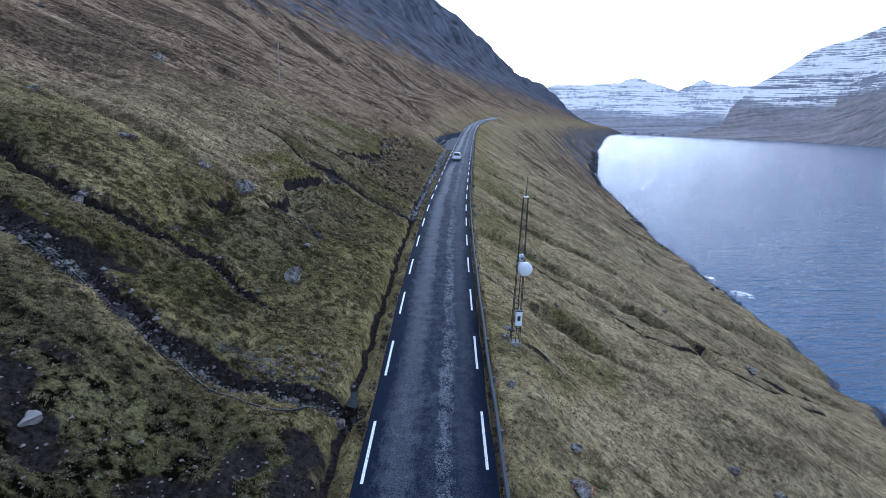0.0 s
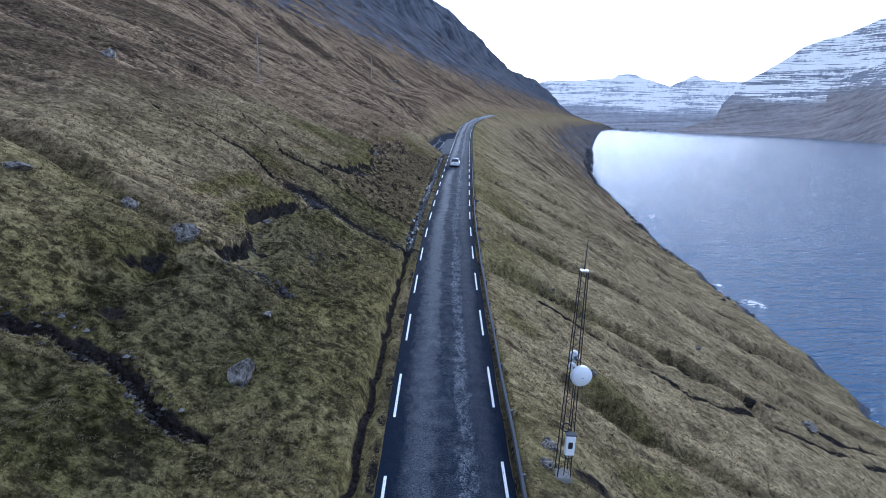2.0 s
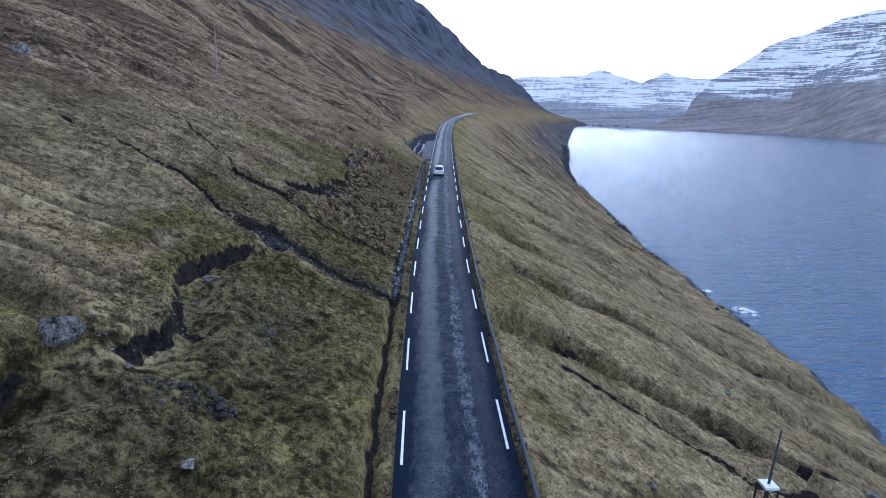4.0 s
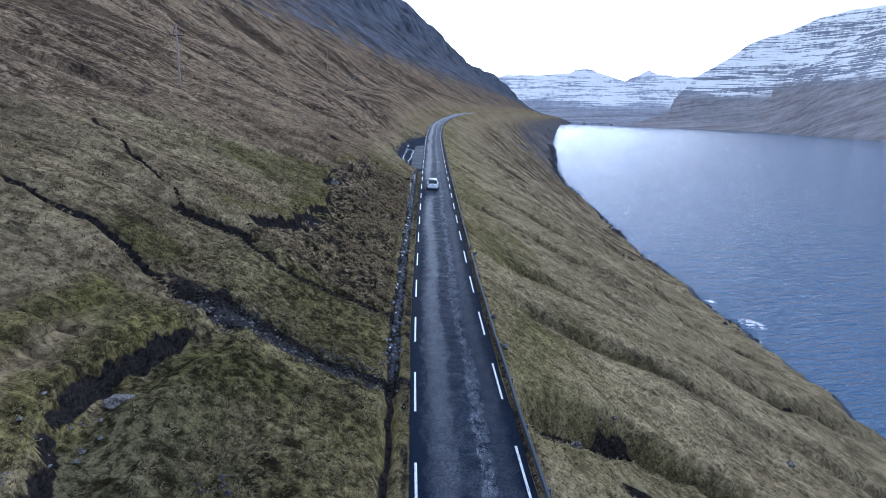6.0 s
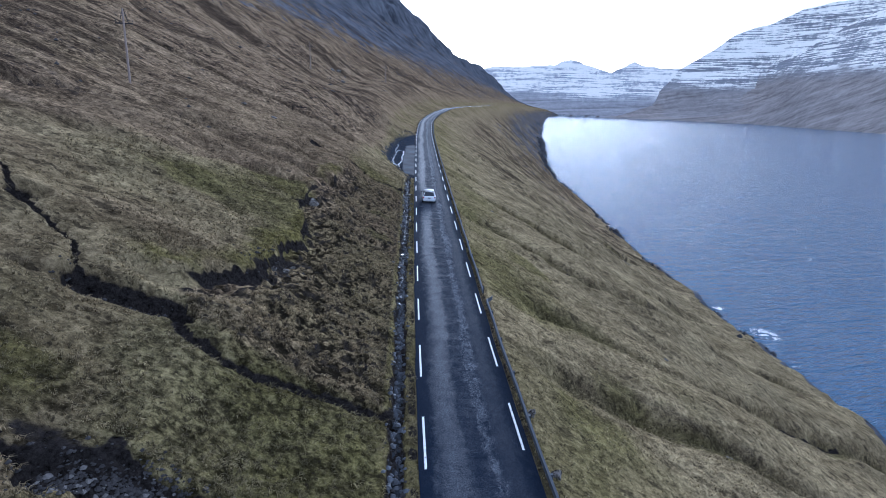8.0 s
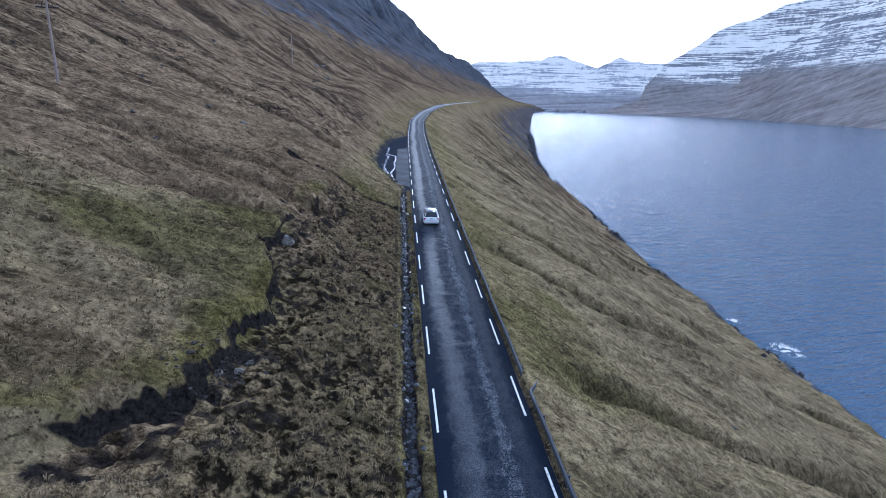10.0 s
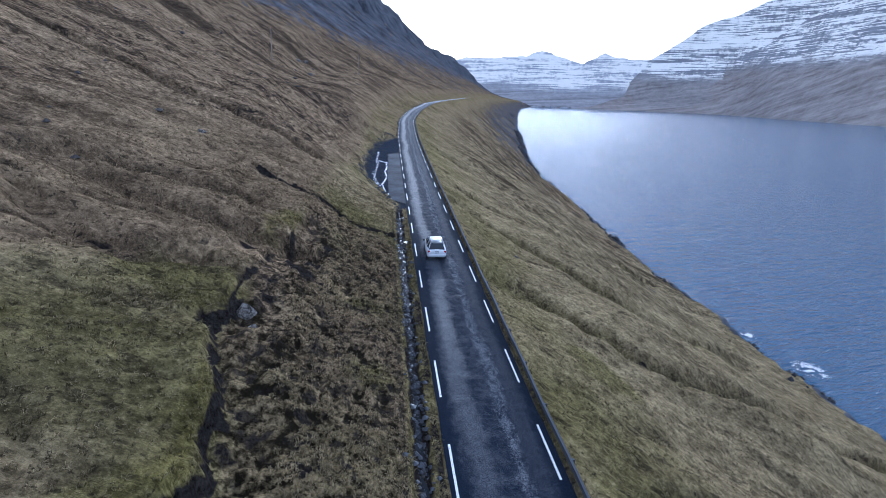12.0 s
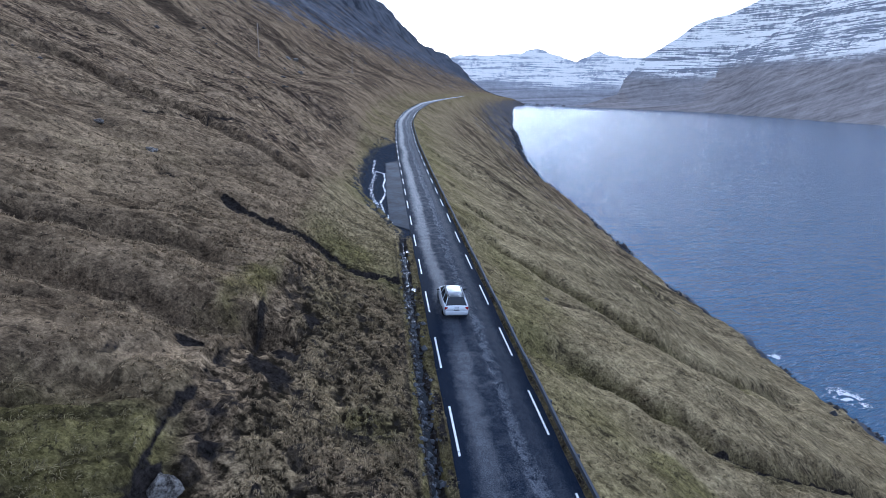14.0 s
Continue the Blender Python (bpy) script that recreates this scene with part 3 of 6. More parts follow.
def cuts(x, y):
    """How far streams, peat edges and hollows lower the ground, and how bare they leave it (0 to 1)."""
    low = np.zeros(x.shape)
    bare = np.zeros(x.shape)
    wob = 0.22 * bumps(x / 1.0, y / 1.0, 71) + 0.14 * bumps(x / 0.45, y / 0.45, 72)
    for wide, deep, points in STREAMS:
        px, py = np.array(points).T
        box = (x > px.min() - 4) & (x < px.max() + 4) & (y > py.min() - 4) & (y < py.max() + 4)
        if not box.any():
            continue
        grassed = px.min() > 3
        dist, side = to_line(x[box], y[box], points)
        if grassed:
            wide, deep = 1.5 * wide, 0.75 * deep
        dist = dist * (1 + 0.4 * bumps(x[box] / 2.3, y[box] / 2.3, 75)) + wob[box] * (0.5 if grassed else min(1, wide / 0.7))
        low[box] = np.maximum(low[box], deep * np.where(side > 0, (1 - ramp(dist, 0.55 * wide, 1.15 * wide)) * 0.62 + 0.38 * (1 - ramp(dist, 0.6 * wide, 3.2 * wide)), 1 - ramp(dist, 0.55 * wide, 1.15 * wide)) - 0.1 * (1 - ramp(dist, 1.2 * wide, 2.4 * wide)) * ramp(dist, 1.0 * wide, 1.25 * wide))
        bare[box] = np.maximum(bare[box], 1 - ramp(dist, 0.75 * wide, 1.1 * wide))
    for high, wide, points in EDGES:
        px, py = np.array(points).T
        box = (x > px.min() - 4) & (x < px.max() + 4) & (y > py.min() - 4) & (y < py.max() + 4)
        if not box.any():
            continue
        dist, side = to_line(x[box], y[box], points)
        s = dist * side + 0.35 * bumps(x[box] / 1.7, y[box] / 1.7, 77) + 0.1 * bumps(x[box] / 0.6, y[box] / 0.6, 76)
        ends = np.minimum(np.hypot(x[box] - points[0][0], y[box] - points[0][1]), np.hypot(x[box] - points[-1][0], y[box] - points[-1][1]))
        inside = ramp(ends, 0, 1.5) + 0.15
        low[box] = np.maximum(low[box], inside * (high * ramp(s, -0.2, 0.32) * (1 - ramp(s, 0.5, wide + 0.8)) - 0.12 * ramp(s, -0.9, -0.2) * (1 - ramp(s, -0.2, 0))))
        # foot of the step: bare peat that also paints the shade under its lip
        bare[box] = np.maximum(bare[box], min(0.85, 0.1 + 0.8 * high) * inside * ramp(s, -0.04, 0.1) * (1 - ramp(s + 0.15 * bumps(x[box] / 0.6, y[box] / 0.6, 78), 0.22, 0.42)))
    for hx, hy, r, deep in HOLLOWS:
        dist = np.hypot(x - hx, (y - hy) * 1.2) + wob * 1.7
        hole = 1 - ramp(dist, 0.5 * r, 1.1 * r)
        low = np.maximum(low, deep * hole)
        bare = np.maximum(bare, 0.7 * (1 - ramp(dist, 0.55 * r, 1.15 * r)))
    for hx, hy, r in BARE:
        dist = np.hypot(x - hx, y - hy) * (1 + 0.45 * bumps(x / 0.9, y / 0.9, 83)) + wob * 1.2
        soil = 1 - ramp(dist, 0.6 * r, 1.15 * r)
        low = np.maximum(low, 0.10 * soil)
        bare = np.maximum(bare, 0.56 * soil)
    return low, np.clip(bare, 0, 1)


def heath(x, y):
    """1 on the rough heather strip between the peat edge and the ditch, and on the darker tussocky ground below the
    first peat edge.
    """
    d = x - road_x(y)
    wave = 0.3 * bumps(x / 1.3, y / 1.3, 84)
    strip = ramp(x - np.interp(y, HEATH_Y, HEATH_X) + wave, 0, 0.5) * (1 - ramp(d, -4.3, -3.8)) * ramp(y, 62.6, 63.8) * (1 - ramp(y, 109, 118))
    low = ramp(x - np.interp(y, [24, 32, 36, 40, 44, 48, 53], [-15, -15, -13, -12.4, -13.4, -13.2, -12.1]) + wave, 0, 0.6) * (1 - ramp(x + 2 * bumps(x / 3, y / 3, 88), -9.5, -6.0)) * ramp(y, 27, 29) * (1 - ramp(y, 51, 53.5))
    return strip, low


def moss_rim(x, y):
    """1 on the mossy grass along the tops of the peat edges."""
    rim = np.zeros(x.shape)
    for high, wide, points in EDGES[:6]:
        px, py = np.array(points).T
        box = (x > px.min() - 3) & (x < px.max() + 3) & (y > py.min() - 3) & (y < py.max() + 3)
        if box.any():
            dist, side = to_line(x[box], y[box], points)
            s = -dist * side + 0.5 * bumps(x[box] / 1.2, y[box] / 1.2, 85)
            rim[box] = np.maximum(rim[box], ramp(s, -0.3, 0.2) * (1 - ramp(s, 0.5, 2.0)) * ramp(bumps(x[box] / 3, y[box] / 3, 86), -0.7, 0.2))
    return rim


def flow(x, y):
    """How the runnels and ribs slant: the same value all the way down one of them."""
    d = np.clip(x - road_x(y), -120, 90)
    return y + np.where(d < 0, 0.84 * ramp(y, 100, 330), 0.1 + 1.1 * ramp(y, 110, 300)) * d


def swales(x, y):
    """How far the soft gullies lower the ground."""
    low = np.zeros(x.shape)
    wob = 0.5 * bumps(x / 1.3, y / 1.3, 73)
    for wide, deep, points in GULLIES:
        px, py = np.array(points).T
        box = (x > px.min() - 5) & (x < px.max() + 5) & (y > py.min() - 5) & (y < py.max() + 5)
        if box.any():
            dist, side = to_line(x[box], y[box], points)
            low[box] = low[box] + (2.6 if px.min() > 3 else 1.7) * deep * (1 - ramp(dist + wob[box], 0, wide * np.where(side > 0, 1.4, 0.55))) * (0.75 + 0.4 * bumps(x[box] / 5, y[box] / 5, 79))
    return low


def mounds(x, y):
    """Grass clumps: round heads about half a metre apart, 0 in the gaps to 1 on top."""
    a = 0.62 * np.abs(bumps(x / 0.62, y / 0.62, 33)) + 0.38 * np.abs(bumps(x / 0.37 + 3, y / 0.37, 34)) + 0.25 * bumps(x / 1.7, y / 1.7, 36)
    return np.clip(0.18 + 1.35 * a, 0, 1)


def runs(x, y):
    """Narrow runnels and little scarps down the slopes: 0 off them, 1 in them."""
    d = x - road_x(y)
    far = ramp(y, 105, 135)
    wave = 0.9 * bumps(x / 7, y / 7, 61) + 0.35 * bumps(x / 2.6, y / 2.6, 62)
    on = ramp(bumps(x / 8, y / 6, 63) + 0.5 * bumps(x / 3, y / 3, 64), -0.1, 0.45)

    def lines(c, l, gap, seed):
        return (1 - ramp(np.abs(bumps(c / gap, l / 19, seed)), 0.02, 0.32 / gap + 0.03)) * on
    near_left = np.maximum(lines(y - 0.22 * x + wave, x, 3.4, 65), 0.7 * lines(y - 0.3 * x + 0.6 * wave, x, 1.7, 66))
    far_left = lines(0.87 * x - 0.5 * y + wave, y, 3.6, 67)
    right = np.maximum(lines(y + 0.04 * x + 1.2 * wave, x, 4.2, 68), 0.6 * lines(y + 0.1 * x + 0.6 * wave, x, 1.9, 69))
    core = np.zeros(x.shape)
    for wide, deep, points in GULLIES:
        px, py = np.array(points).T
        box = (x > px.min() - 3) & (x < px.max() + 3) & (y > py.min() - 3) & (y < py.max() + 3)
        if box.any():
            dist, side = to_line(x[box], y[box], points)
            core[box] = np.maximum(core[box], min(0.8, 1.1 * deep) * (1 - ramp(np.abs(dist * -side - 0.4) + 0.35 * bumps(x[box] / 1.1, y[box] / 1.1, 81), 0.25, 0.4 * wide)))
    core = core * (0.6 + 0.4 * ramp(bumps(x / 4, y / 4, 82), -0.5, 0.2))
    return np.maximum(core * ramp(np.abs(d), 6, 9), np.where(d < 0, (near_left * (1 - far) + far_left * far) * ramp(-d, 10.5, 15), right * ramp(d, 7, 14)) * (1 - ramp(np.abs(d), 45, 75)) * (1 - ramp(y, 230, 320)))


DITCH = -3.45


def layby_edge(x, y):
    """How far the lay-by reaches from the road's middle."""
    left = np.interp(y, [128, 131.5, 137.4, 141, 148.5, 158.7, 174.4, 188, 193, 198], [-3.2, -4.0, -4.9, -6.2, -7.9, -8.7, -8.6, -7.4, -5.6, -3.0])
    return left + 0.5 * bumps(x / 2.2, y / 2.2, 38) + 0.3 * bumps(x / 0.8, y / 0.8, 40)


def layby(x, y):
    """1 on the gravel lay-by beside the road, 0 off it."""
    left = layby_edge(x, y)
    d = x - road_x(y)
    return ramp(d, left - 0.5, left + 0.3) * (1 - ramp(d, -2.5, -2.2)) * ramp(y, 127, 129) * (1 - ramp(y, 198, 201))


def ground(x, y):
    z = lie(x, y)
    d = x - road_x(y)
    near = 1 - ramp(np.abs(d), 40, 120)
    off = ramp(np.abs(d), 2.9, 4.5)
    low, bare = cuts(x, y)
    tuft = 0.10 * bumps(x / 1.5, y / 1.5, 31) + (0.10 + 0.36 * heath(x, y)[0] + 0.12 * heath(x, y)[1]) * (mounds(x, y) - 0.5) + 0.07 * bumps(x / 0.42, y / 0.42, 32) + 0.3 * bumps(x / 4.5, y / 4.5, 35)
    z = z + off * tuft * near - (low + swales(x, y) + 0.32 * runs(x, y)) * ramp(np.abs(d), 2.6, 4.0)
    # the ditch beside the road, which ends at the lay-by
    wob = 0.1 * bumps(y / 1.3, d * 0, 37)
    deep = (1 - ramp(np.abs(d - DITCH + wob), 0.16, 0.46)) * ramp(y, 8, 16) * (1 - ramp(y, 126, 130))
    z = z - 0.54 * deep
    # the lay-by
    flat = layby(x, y)
    back = np.maximum(layby_edge(x, y) - d, np.maximum((y - 197) / 1.6, (128 - y) / 1.2))
    bank = road_z(y) + 0.15 + 0.62 * np.maximum(back, 0) + 0.35 * bumps(x / 2.5, y / 2.5, 52) * ramp(back, 0, 2) + 0.2 * bumps(x / 0.9, y / 0.9, 53) * ramp(back, 0, 1)
    z = np.where((d < -2.6) & (y > 124) & (y < 225), np.minimum(z, bank), z)
    z = z * (1 - flat) + flat * (road_z(y) - 0.1 + 0.03 * rough(x / 0.8, y / 0.8, 3, 39) - 0.12 * ramp(-d, 3.5, 7))
    # the bed under the road
    bed = 1 - ramp(np.abs(d - 0.05), 2.5, 2.8)
    return z * (1 - bed) + bed * (road_z(y) - 0.12)

# ---- helpers for meshes ----
def mesh_object(name, verts, faces, mat, parent=None, label="", smooth=False):
    me = bpy.data.meshes.new(name)
    me.from_pydata([tuple(v) for v in verts], [], [tuple(f) for f in faces])
    me.materials.append(mat)
    if smooth:
        me.shade_smooth()
    ob = new(name, me)
    if parent:
        ob.parent = parent
    if label:
        ob["label"] = label
    return ob


def sheet(name, X, Y, Z, mat, smooth=True):
    """A grid surface from three arrays of one shape."""
    a, b = X.shape
    me = bpy.data.meshes.new(name)
    i = np.arange(a * b).reshape(a, b)
    q = np.stack([i[:-1, :-1], i[1:, :-1], i[1:, 1:], i[:-1, 1:]], -1).reshape(-1, 4)
    me.vertices.add(a * b)
    me.vertices.foreach_set("co", np.stack([X, Y, Z], -1).astype(np.float32).ravel())
    me.loops.add(q.size)
    me.polygons.add(len(q))
    me.loops.foreach_set("vertex_index", q.ravel().astype(np.int32))
    me.polygons.foreach_set("loop_start", np.arange(0, q.size, 4, dtype=np.int32))
    me.update(calc_edges=True)
    me.materials.append(mat)
    if smooth:
        me.shade_smooth()
    return new(name, me)


def attribute(ob, name, values):
    a = ob.data.attributes.new(name, "FLOAT", "POINT")
    a.data.foreach_set("value", np.asarray(values, np.float32).ravel())


def part(name, bm, mat, parent, label="", smooth=False):
    me = bpy.data.meshes.new(name)
    bm.to_mesh(me)
    bm.free()
    me.materials.append(mat)
    if smooth:
        me.shade_smooth()
    ob = new(name, me)
    ob.parent = parent
    if label:
        ob["label"] = label
    return ob


def spread(near, far, step, grow):
    """Places from 0 outwards: even steps to near, then growing ones to far."""
    out = list(np.arange(0, near, step))
    while out[-1] < far:
        step *= grow
        out.append(out[-1] + step)
    return np.array(out)


# ---- ground: one sheet from the hilltop to under the sea ----
gy = np.concatenate([-spread(2, 115, 0.5, 1.1)[:0:-1] + 9, spread(128, 4000, 0.21, 1.022) + 9])
gd = np.concatenate([-spread(22, 1150, 0.2, 1.02)[:0:-1], spread(14, 330, 0.2, 1.02)])
GY, GD = np.meshgrid(gy, gd, indexing="ij")
GX = road_x(GY) + GD
GZ = ground(GX, GY)
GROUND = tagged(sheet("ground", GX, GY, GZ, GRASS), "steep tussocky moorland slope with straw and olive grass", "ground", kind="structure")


def cover(x, y):
    """What grows or lies where: straw, rust, rock, peat, gravel; plus painted shade and haze."""
    d = x - road_x(y)
    u = (d - 3.1) / (shore_x(y) - road_x(y) - 3.1)
    low, bare = cuts(x, y)
    straw = np.clip(0.42 - 0.22 * ramp(-d, 2, 3) + 0.42 * ramp(d, 5, 15) + 0.3 * bumps(x / 11, y / 11, 41) + 0.25 * bumps(x / 4, y / 4, 42) + 0.5 * ramp(-d, 10.5, 15) * ramp(y, 34, 44) * (1 - 0.6 * ramp(y, 50, 60) * (1 - ramp(y, 63, 66)) - 0.7 * ramp(y, 76, 82)) - 0.3 * ramp(-d, 2.8, 4) * (1 - ramp(-d, 7, 10.5)) * (1 - ramp(y, 60, 68)) + 0.5 * ramp(u, 0.12, 0.5), 0, 1)
    straw = straw + ramp(np.abs(d), 6, 9) * 0.6 * (0.25 - np.clip(swales(x, y), 0, 1.2))
    mossy = np.zeros(x.shape)
    for mx, my, mr in MOSSY:
        mossy = np.maximum(mossy, (0.35 if mr > 4 else 0.7) * (1 - ramp(np.hypot(x - mx, y - my) * (1 + 0.35 * bumps(x / 1.4, y / 1.4, 49)), 0.35 * mr, 1.25 * mr)))
    straw = straw * (1 - mossy) - 0.35 * mossy
    bare = bare * np.where(d > 0, 0.8, 1)
    heather, dark_green = heath(x, y)
    dark_green = np.maximum(dark_green, ramp(-d, 6, 10) * (1 - ramp(y, 28, 34)) * (1 - ramp(-d, 22, 32)) * ramp(bumps(x / 4, y / 4, 89), -0.6, 0.2))
    dark_green = np.maximum(dark_green, 0.7 * ramp(-d, 8, 11) * (1 - ramp(-d, 17, 22)) * ramp(y, 53, 56) * (1 - ramp(y, 63, 67)) * ramp(bumps(x / 3, y / 3, 90), -0.4, 0.4))
    dark_green = np.maximum(dark_green, 0.4 * ramp(-d, 11, 13) * (1 - ramp(-d, 20, 27)) * ramp(y, 76, 81) * (1 - ramp(y, 84, 94)))
    dark_green = np.maximum(dark_green, 1.4 * ramp(-d, 3.6, 4.6) * (1 - ramp(-d, 22, 32)) * (1 - ramp(y + 0.25 * (x + 8), 16.5, 18.8)))
    dark_green = np.maximum(dark_green, 0.55 * ramp(-d, 3.8, 4.6) * (1 - ramp(-d, 11, 17)) * ramp(y, 53, 56) * (1 - ramp(y, 61, 64)))
    dark_green = np.maximum(dark_green, 0.3 * ramp(-d, 12, 15) * (1 - ramp(-d, 26, 34)) * ramp(y, 44, 52) * (1 - ramp(y, 76, 82)))
    dark_green = np.maximum(dark_green, 0.9 * ramp(d, 2.8, 3.4) * (1 - ramp(d, 6, 10)) * (1 - ramp(y, 15, 19)) * ramp(bumps(x / 2, y / 2, 59), -0.6, 0.2))
    rust = ramp(y + 0.35 * (-d - 16) + 3 * bumps(x / 7, y / 7, 44), 84, 97) * ramp(-d, 8.5, 14) * (1.0 + 0.25 * bumps(x / 20, y / 30, 43)) * (1 - 0.5 * ramp(-d, 90, 160)) + 0.7 * ramp(-d, 24, 42) * (1 - ramp(y, 84, 97)) * ramp(y, 40, 60) + 0.6 * heather + 0.2 * ramp(u, 0.5, 0.9) + np.where(d < 0, 0.55 * ramp(y, 100, 220), 0.5 * ramp(y, 150, 320))
    rust = rust + (0.45 + 0.25 * bumps(x / 6, y / 5, 39)) * ramp(-d, 11, 14) * ramp(y, 34, 42) * (1 - ramp(y, 78, 84))
    rust = rust * (1 - 0.85 * mossy)
    # besides real rock, slopes grow greyer with distance: haze painted into their colour
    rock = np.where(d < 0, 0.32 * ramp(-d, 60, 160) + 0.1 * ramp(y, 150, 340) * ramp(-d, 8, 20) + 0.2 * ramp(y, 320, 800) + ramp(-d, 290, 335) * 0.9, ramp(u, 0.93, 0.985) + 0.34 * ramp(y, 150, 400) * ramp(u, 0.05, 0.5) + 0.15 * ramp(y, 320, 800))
    ditch = np.where(y < 128, np.exp(-(((d - DITCH + 0.12 * bumps(y / 0.7, d * 0, 46)) / (0.21 + 0.21 * ramp(y, 52, 58))) ** 2)), 0) * ramp(y, 8, 16) * (0.82 + 0.18 * ramp(y, 52, 58))
    scrape = (1 - ramp(np.hypot((x + 9) / 10, (y - 13.5) / 4.2), 0.5, 1.15)) * (0.26 + 0.45 * rough(x / 1.2, y / 1.2, 2, 45))
    verge = 0.5 * ramp(d, 2.4, 2.5) * (1 - ramp(d, 2.85, 3.2)) + 0.75 * ramp(-d, 2.4, 2.5) * (1 - ramp(-d, 2.8, 3.1)) * (0.6 + 0.5 * bumps(x / 0.8, y / 0.8, 48))
    peat = np.maximum(np.maximum(np.maximum(bare, verge), ditch), np.maximum(scrape, np.maximum(0.5 * np.exp(-(((d + 4.25) / 0.3) ** 2)) * ramp(y, 62, 68) * (y < 126), 0.50 * heather * ramp(rough(x / 0.42, y / 0.42, 2, 47), -0.35, 0.35))))
    streak = np.where(d < 0, np.maximum(0.8 * ramp(-d, 20, 40), 0.95 * ramp(y, 115, 150) * ramp(-d, 9, 18)), (0.25 + 0.7 * ramp(y, 120, 220)) * ramp(d, 5, 25))
    # darkens the soil among the tussocks, in place of their shade
    gap_shade = ramp(np.abs(d), 3, 5) * (1 - ramp(y, 85, 140)) * np.where(d < 0, (0.8 + 0.7 * (1 - ramp(y, 14, 19))) * (1 - ramp(-d, 20, 45)) * (1 - 0.7 * ramp(-d, 13.5, 15) * ramp(y, 30, 36)) * (1 - 0.65 * ramp(-d, 10.4, 11.4) * ramp(y, 56, 66)) + 0.3 * heather, 0.12 * (1 - ramp(d, 20, 50)))
    moss = np.maximum(np.where(d > 0, 0.22, 0.45) * mossy, np.maximum(0.75 * moss_rim(x, y), 0.5 * ramp(d, 2.55, 2.7) * (1 - ramp(d, 2.9, 3.4)) * ramp(bumps(x / 1.5, y / 2.5, 87), -0.3, 0.4)))
    return straw, rust, rock, peat, layby(x, y), streak, gap_shade, runs(x, y), moss, heather, dark_green


COVERS = ("straw", "rust", "rock", "peat", "gravel", "streak", "gap_shade", "run", "moss", "heath", "dark_green")
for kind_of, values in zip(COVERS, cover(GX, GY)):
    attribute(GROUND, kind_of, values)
flows = GROUND.data.attributes.new("flow", "FLOAT_VECTOR", "POINT")
flows.data.foreach_set("vector", np.stack([flow(GX, GY), GD, GZ * 0], -1).astype(np.float32).ravel())
# clump heads painted light and gaps dark, as shade would; far off one tone
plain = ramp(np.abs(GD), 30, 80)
attribute(GROUND, "clump_shade", mounds(GX, GY) * (1 - plain) + 0.52 * plain)

# ---- sea ----
SX, SY = np.meshgrid(np.array([-200, 0, 60, 120, 300, 1000, 4900.0]), np.array([-600, 0, 100, 300, 1000, 4900.0]), indexing="ij")
tagged(sheet("water", SX, SY, SX * 0 + WATER, SEA), "calm blue-grey fjord water with fine ripples", "water", kind="structure")

# ---- road ----
ry = np.concatenate([np.arange(-60, 200, 0.5), np.arange(200, 700, 2.0)])
rd = np.array([-2.48, -2.2, -1.2, 0, 1.2, 2.2, 2.52])
RY, RD = np.meshgrid(ry, rd, indexing="ij")
camber = -0.025 * np.abs(RD)
ROAD = tagged(sheet("road", road_x(RY) + RD + 0.05 * bumps(RY / 2, RD, 51) * (np.abs(RD) > 2.3), RY, road_z(RY) + camber + 0.06, ASPHALT), "narrow worn asphalt road with patched wheel tracks", "road", kind="structure")
uv = ROAD.data.uv_layers.new(name="road")
vi = np.empty(len(ROAD.data.loops), np.int32)
ROAD.data.loops.foreach_get("vertex_index", vi)
uv.data.foreach_set("uv", np.stack([RD.ravel()[vi], RY.ravel()[vi]], -1).astype(np.float32).ravel())

WET = simple("wet_asphalt", (0.030, 0.036, 0.048), 0.7, grain=0.5, vary=1.0)
WET.node_tree.nodes["Principled BSDF"].inputs["Specular IOR Level"].default_value = 0.03
# wet asphalt apron between the road and the lay-by
ay = np.arange(131, 176, 0.25)
AY, AT = np.meshgrid(ay, np.linspace(0, 1, 5), indexing="ij")
AD = -2.44 - AT * ((2.2 + 0.18 * bumps(AY / 2, AY * 0, 55)) * ramp(AY, 130.5, 134) * (1 - ramp(AY, 172, 175.5)) + 0.1)
APRON = tagged(sheet("pavement", road_x(AY) + AD, AY, road_z(AY) - 0.01 - 0.02 * AT, WET), "wet dark asphalt apron beside the road", "pavement", kind="structure")
uv = APRON.data.uv_layers.new(name="road")
vi = np.empty(len(APRON.data.loops), np.int32)
APRON.data.loops.foreach_get("vertex_index", vi)
uv.data.foreach_set("uv", np.stack([AD.ravel()[vi], AY.ravel()[vi]], -1).astype(np.float32).ravel())


def dash(side, y0, length):
    """One painted dash of an edge line, 4 mm above the asphalt."""
    ys = np.linspace(y0, y0 + length, 5)
    v, w = [], 0.055
    for y in ys:
        for o in (-w, w):
            v.append((road_x(y) + side * 2.2 + o, y, road_z(y) - 0.055 + 0.066))
    f = [(2 * i, 2 * i + 1, 2 * i + 3, 2 * i + 2) for i in range(4)]
    return mesh_object("edge_dash", v, f, PAINT, ROAD)


PERIOD, DASH = 7.3, 3.65
for k in range(42):
    dash(-1, 16.0 + PERIOD * (k - 3), DASH)
    dash(1, 17.0 + PERIOD * (k - 3), DASH)

# ---- mountains across the fjord ----
def across(az, dist):
    """A place from its bearing (degrees to the right of the road's line) and its distance."""
    a = np.radians(az)
    return dist * np.sin(a), dist * np.cos(a)


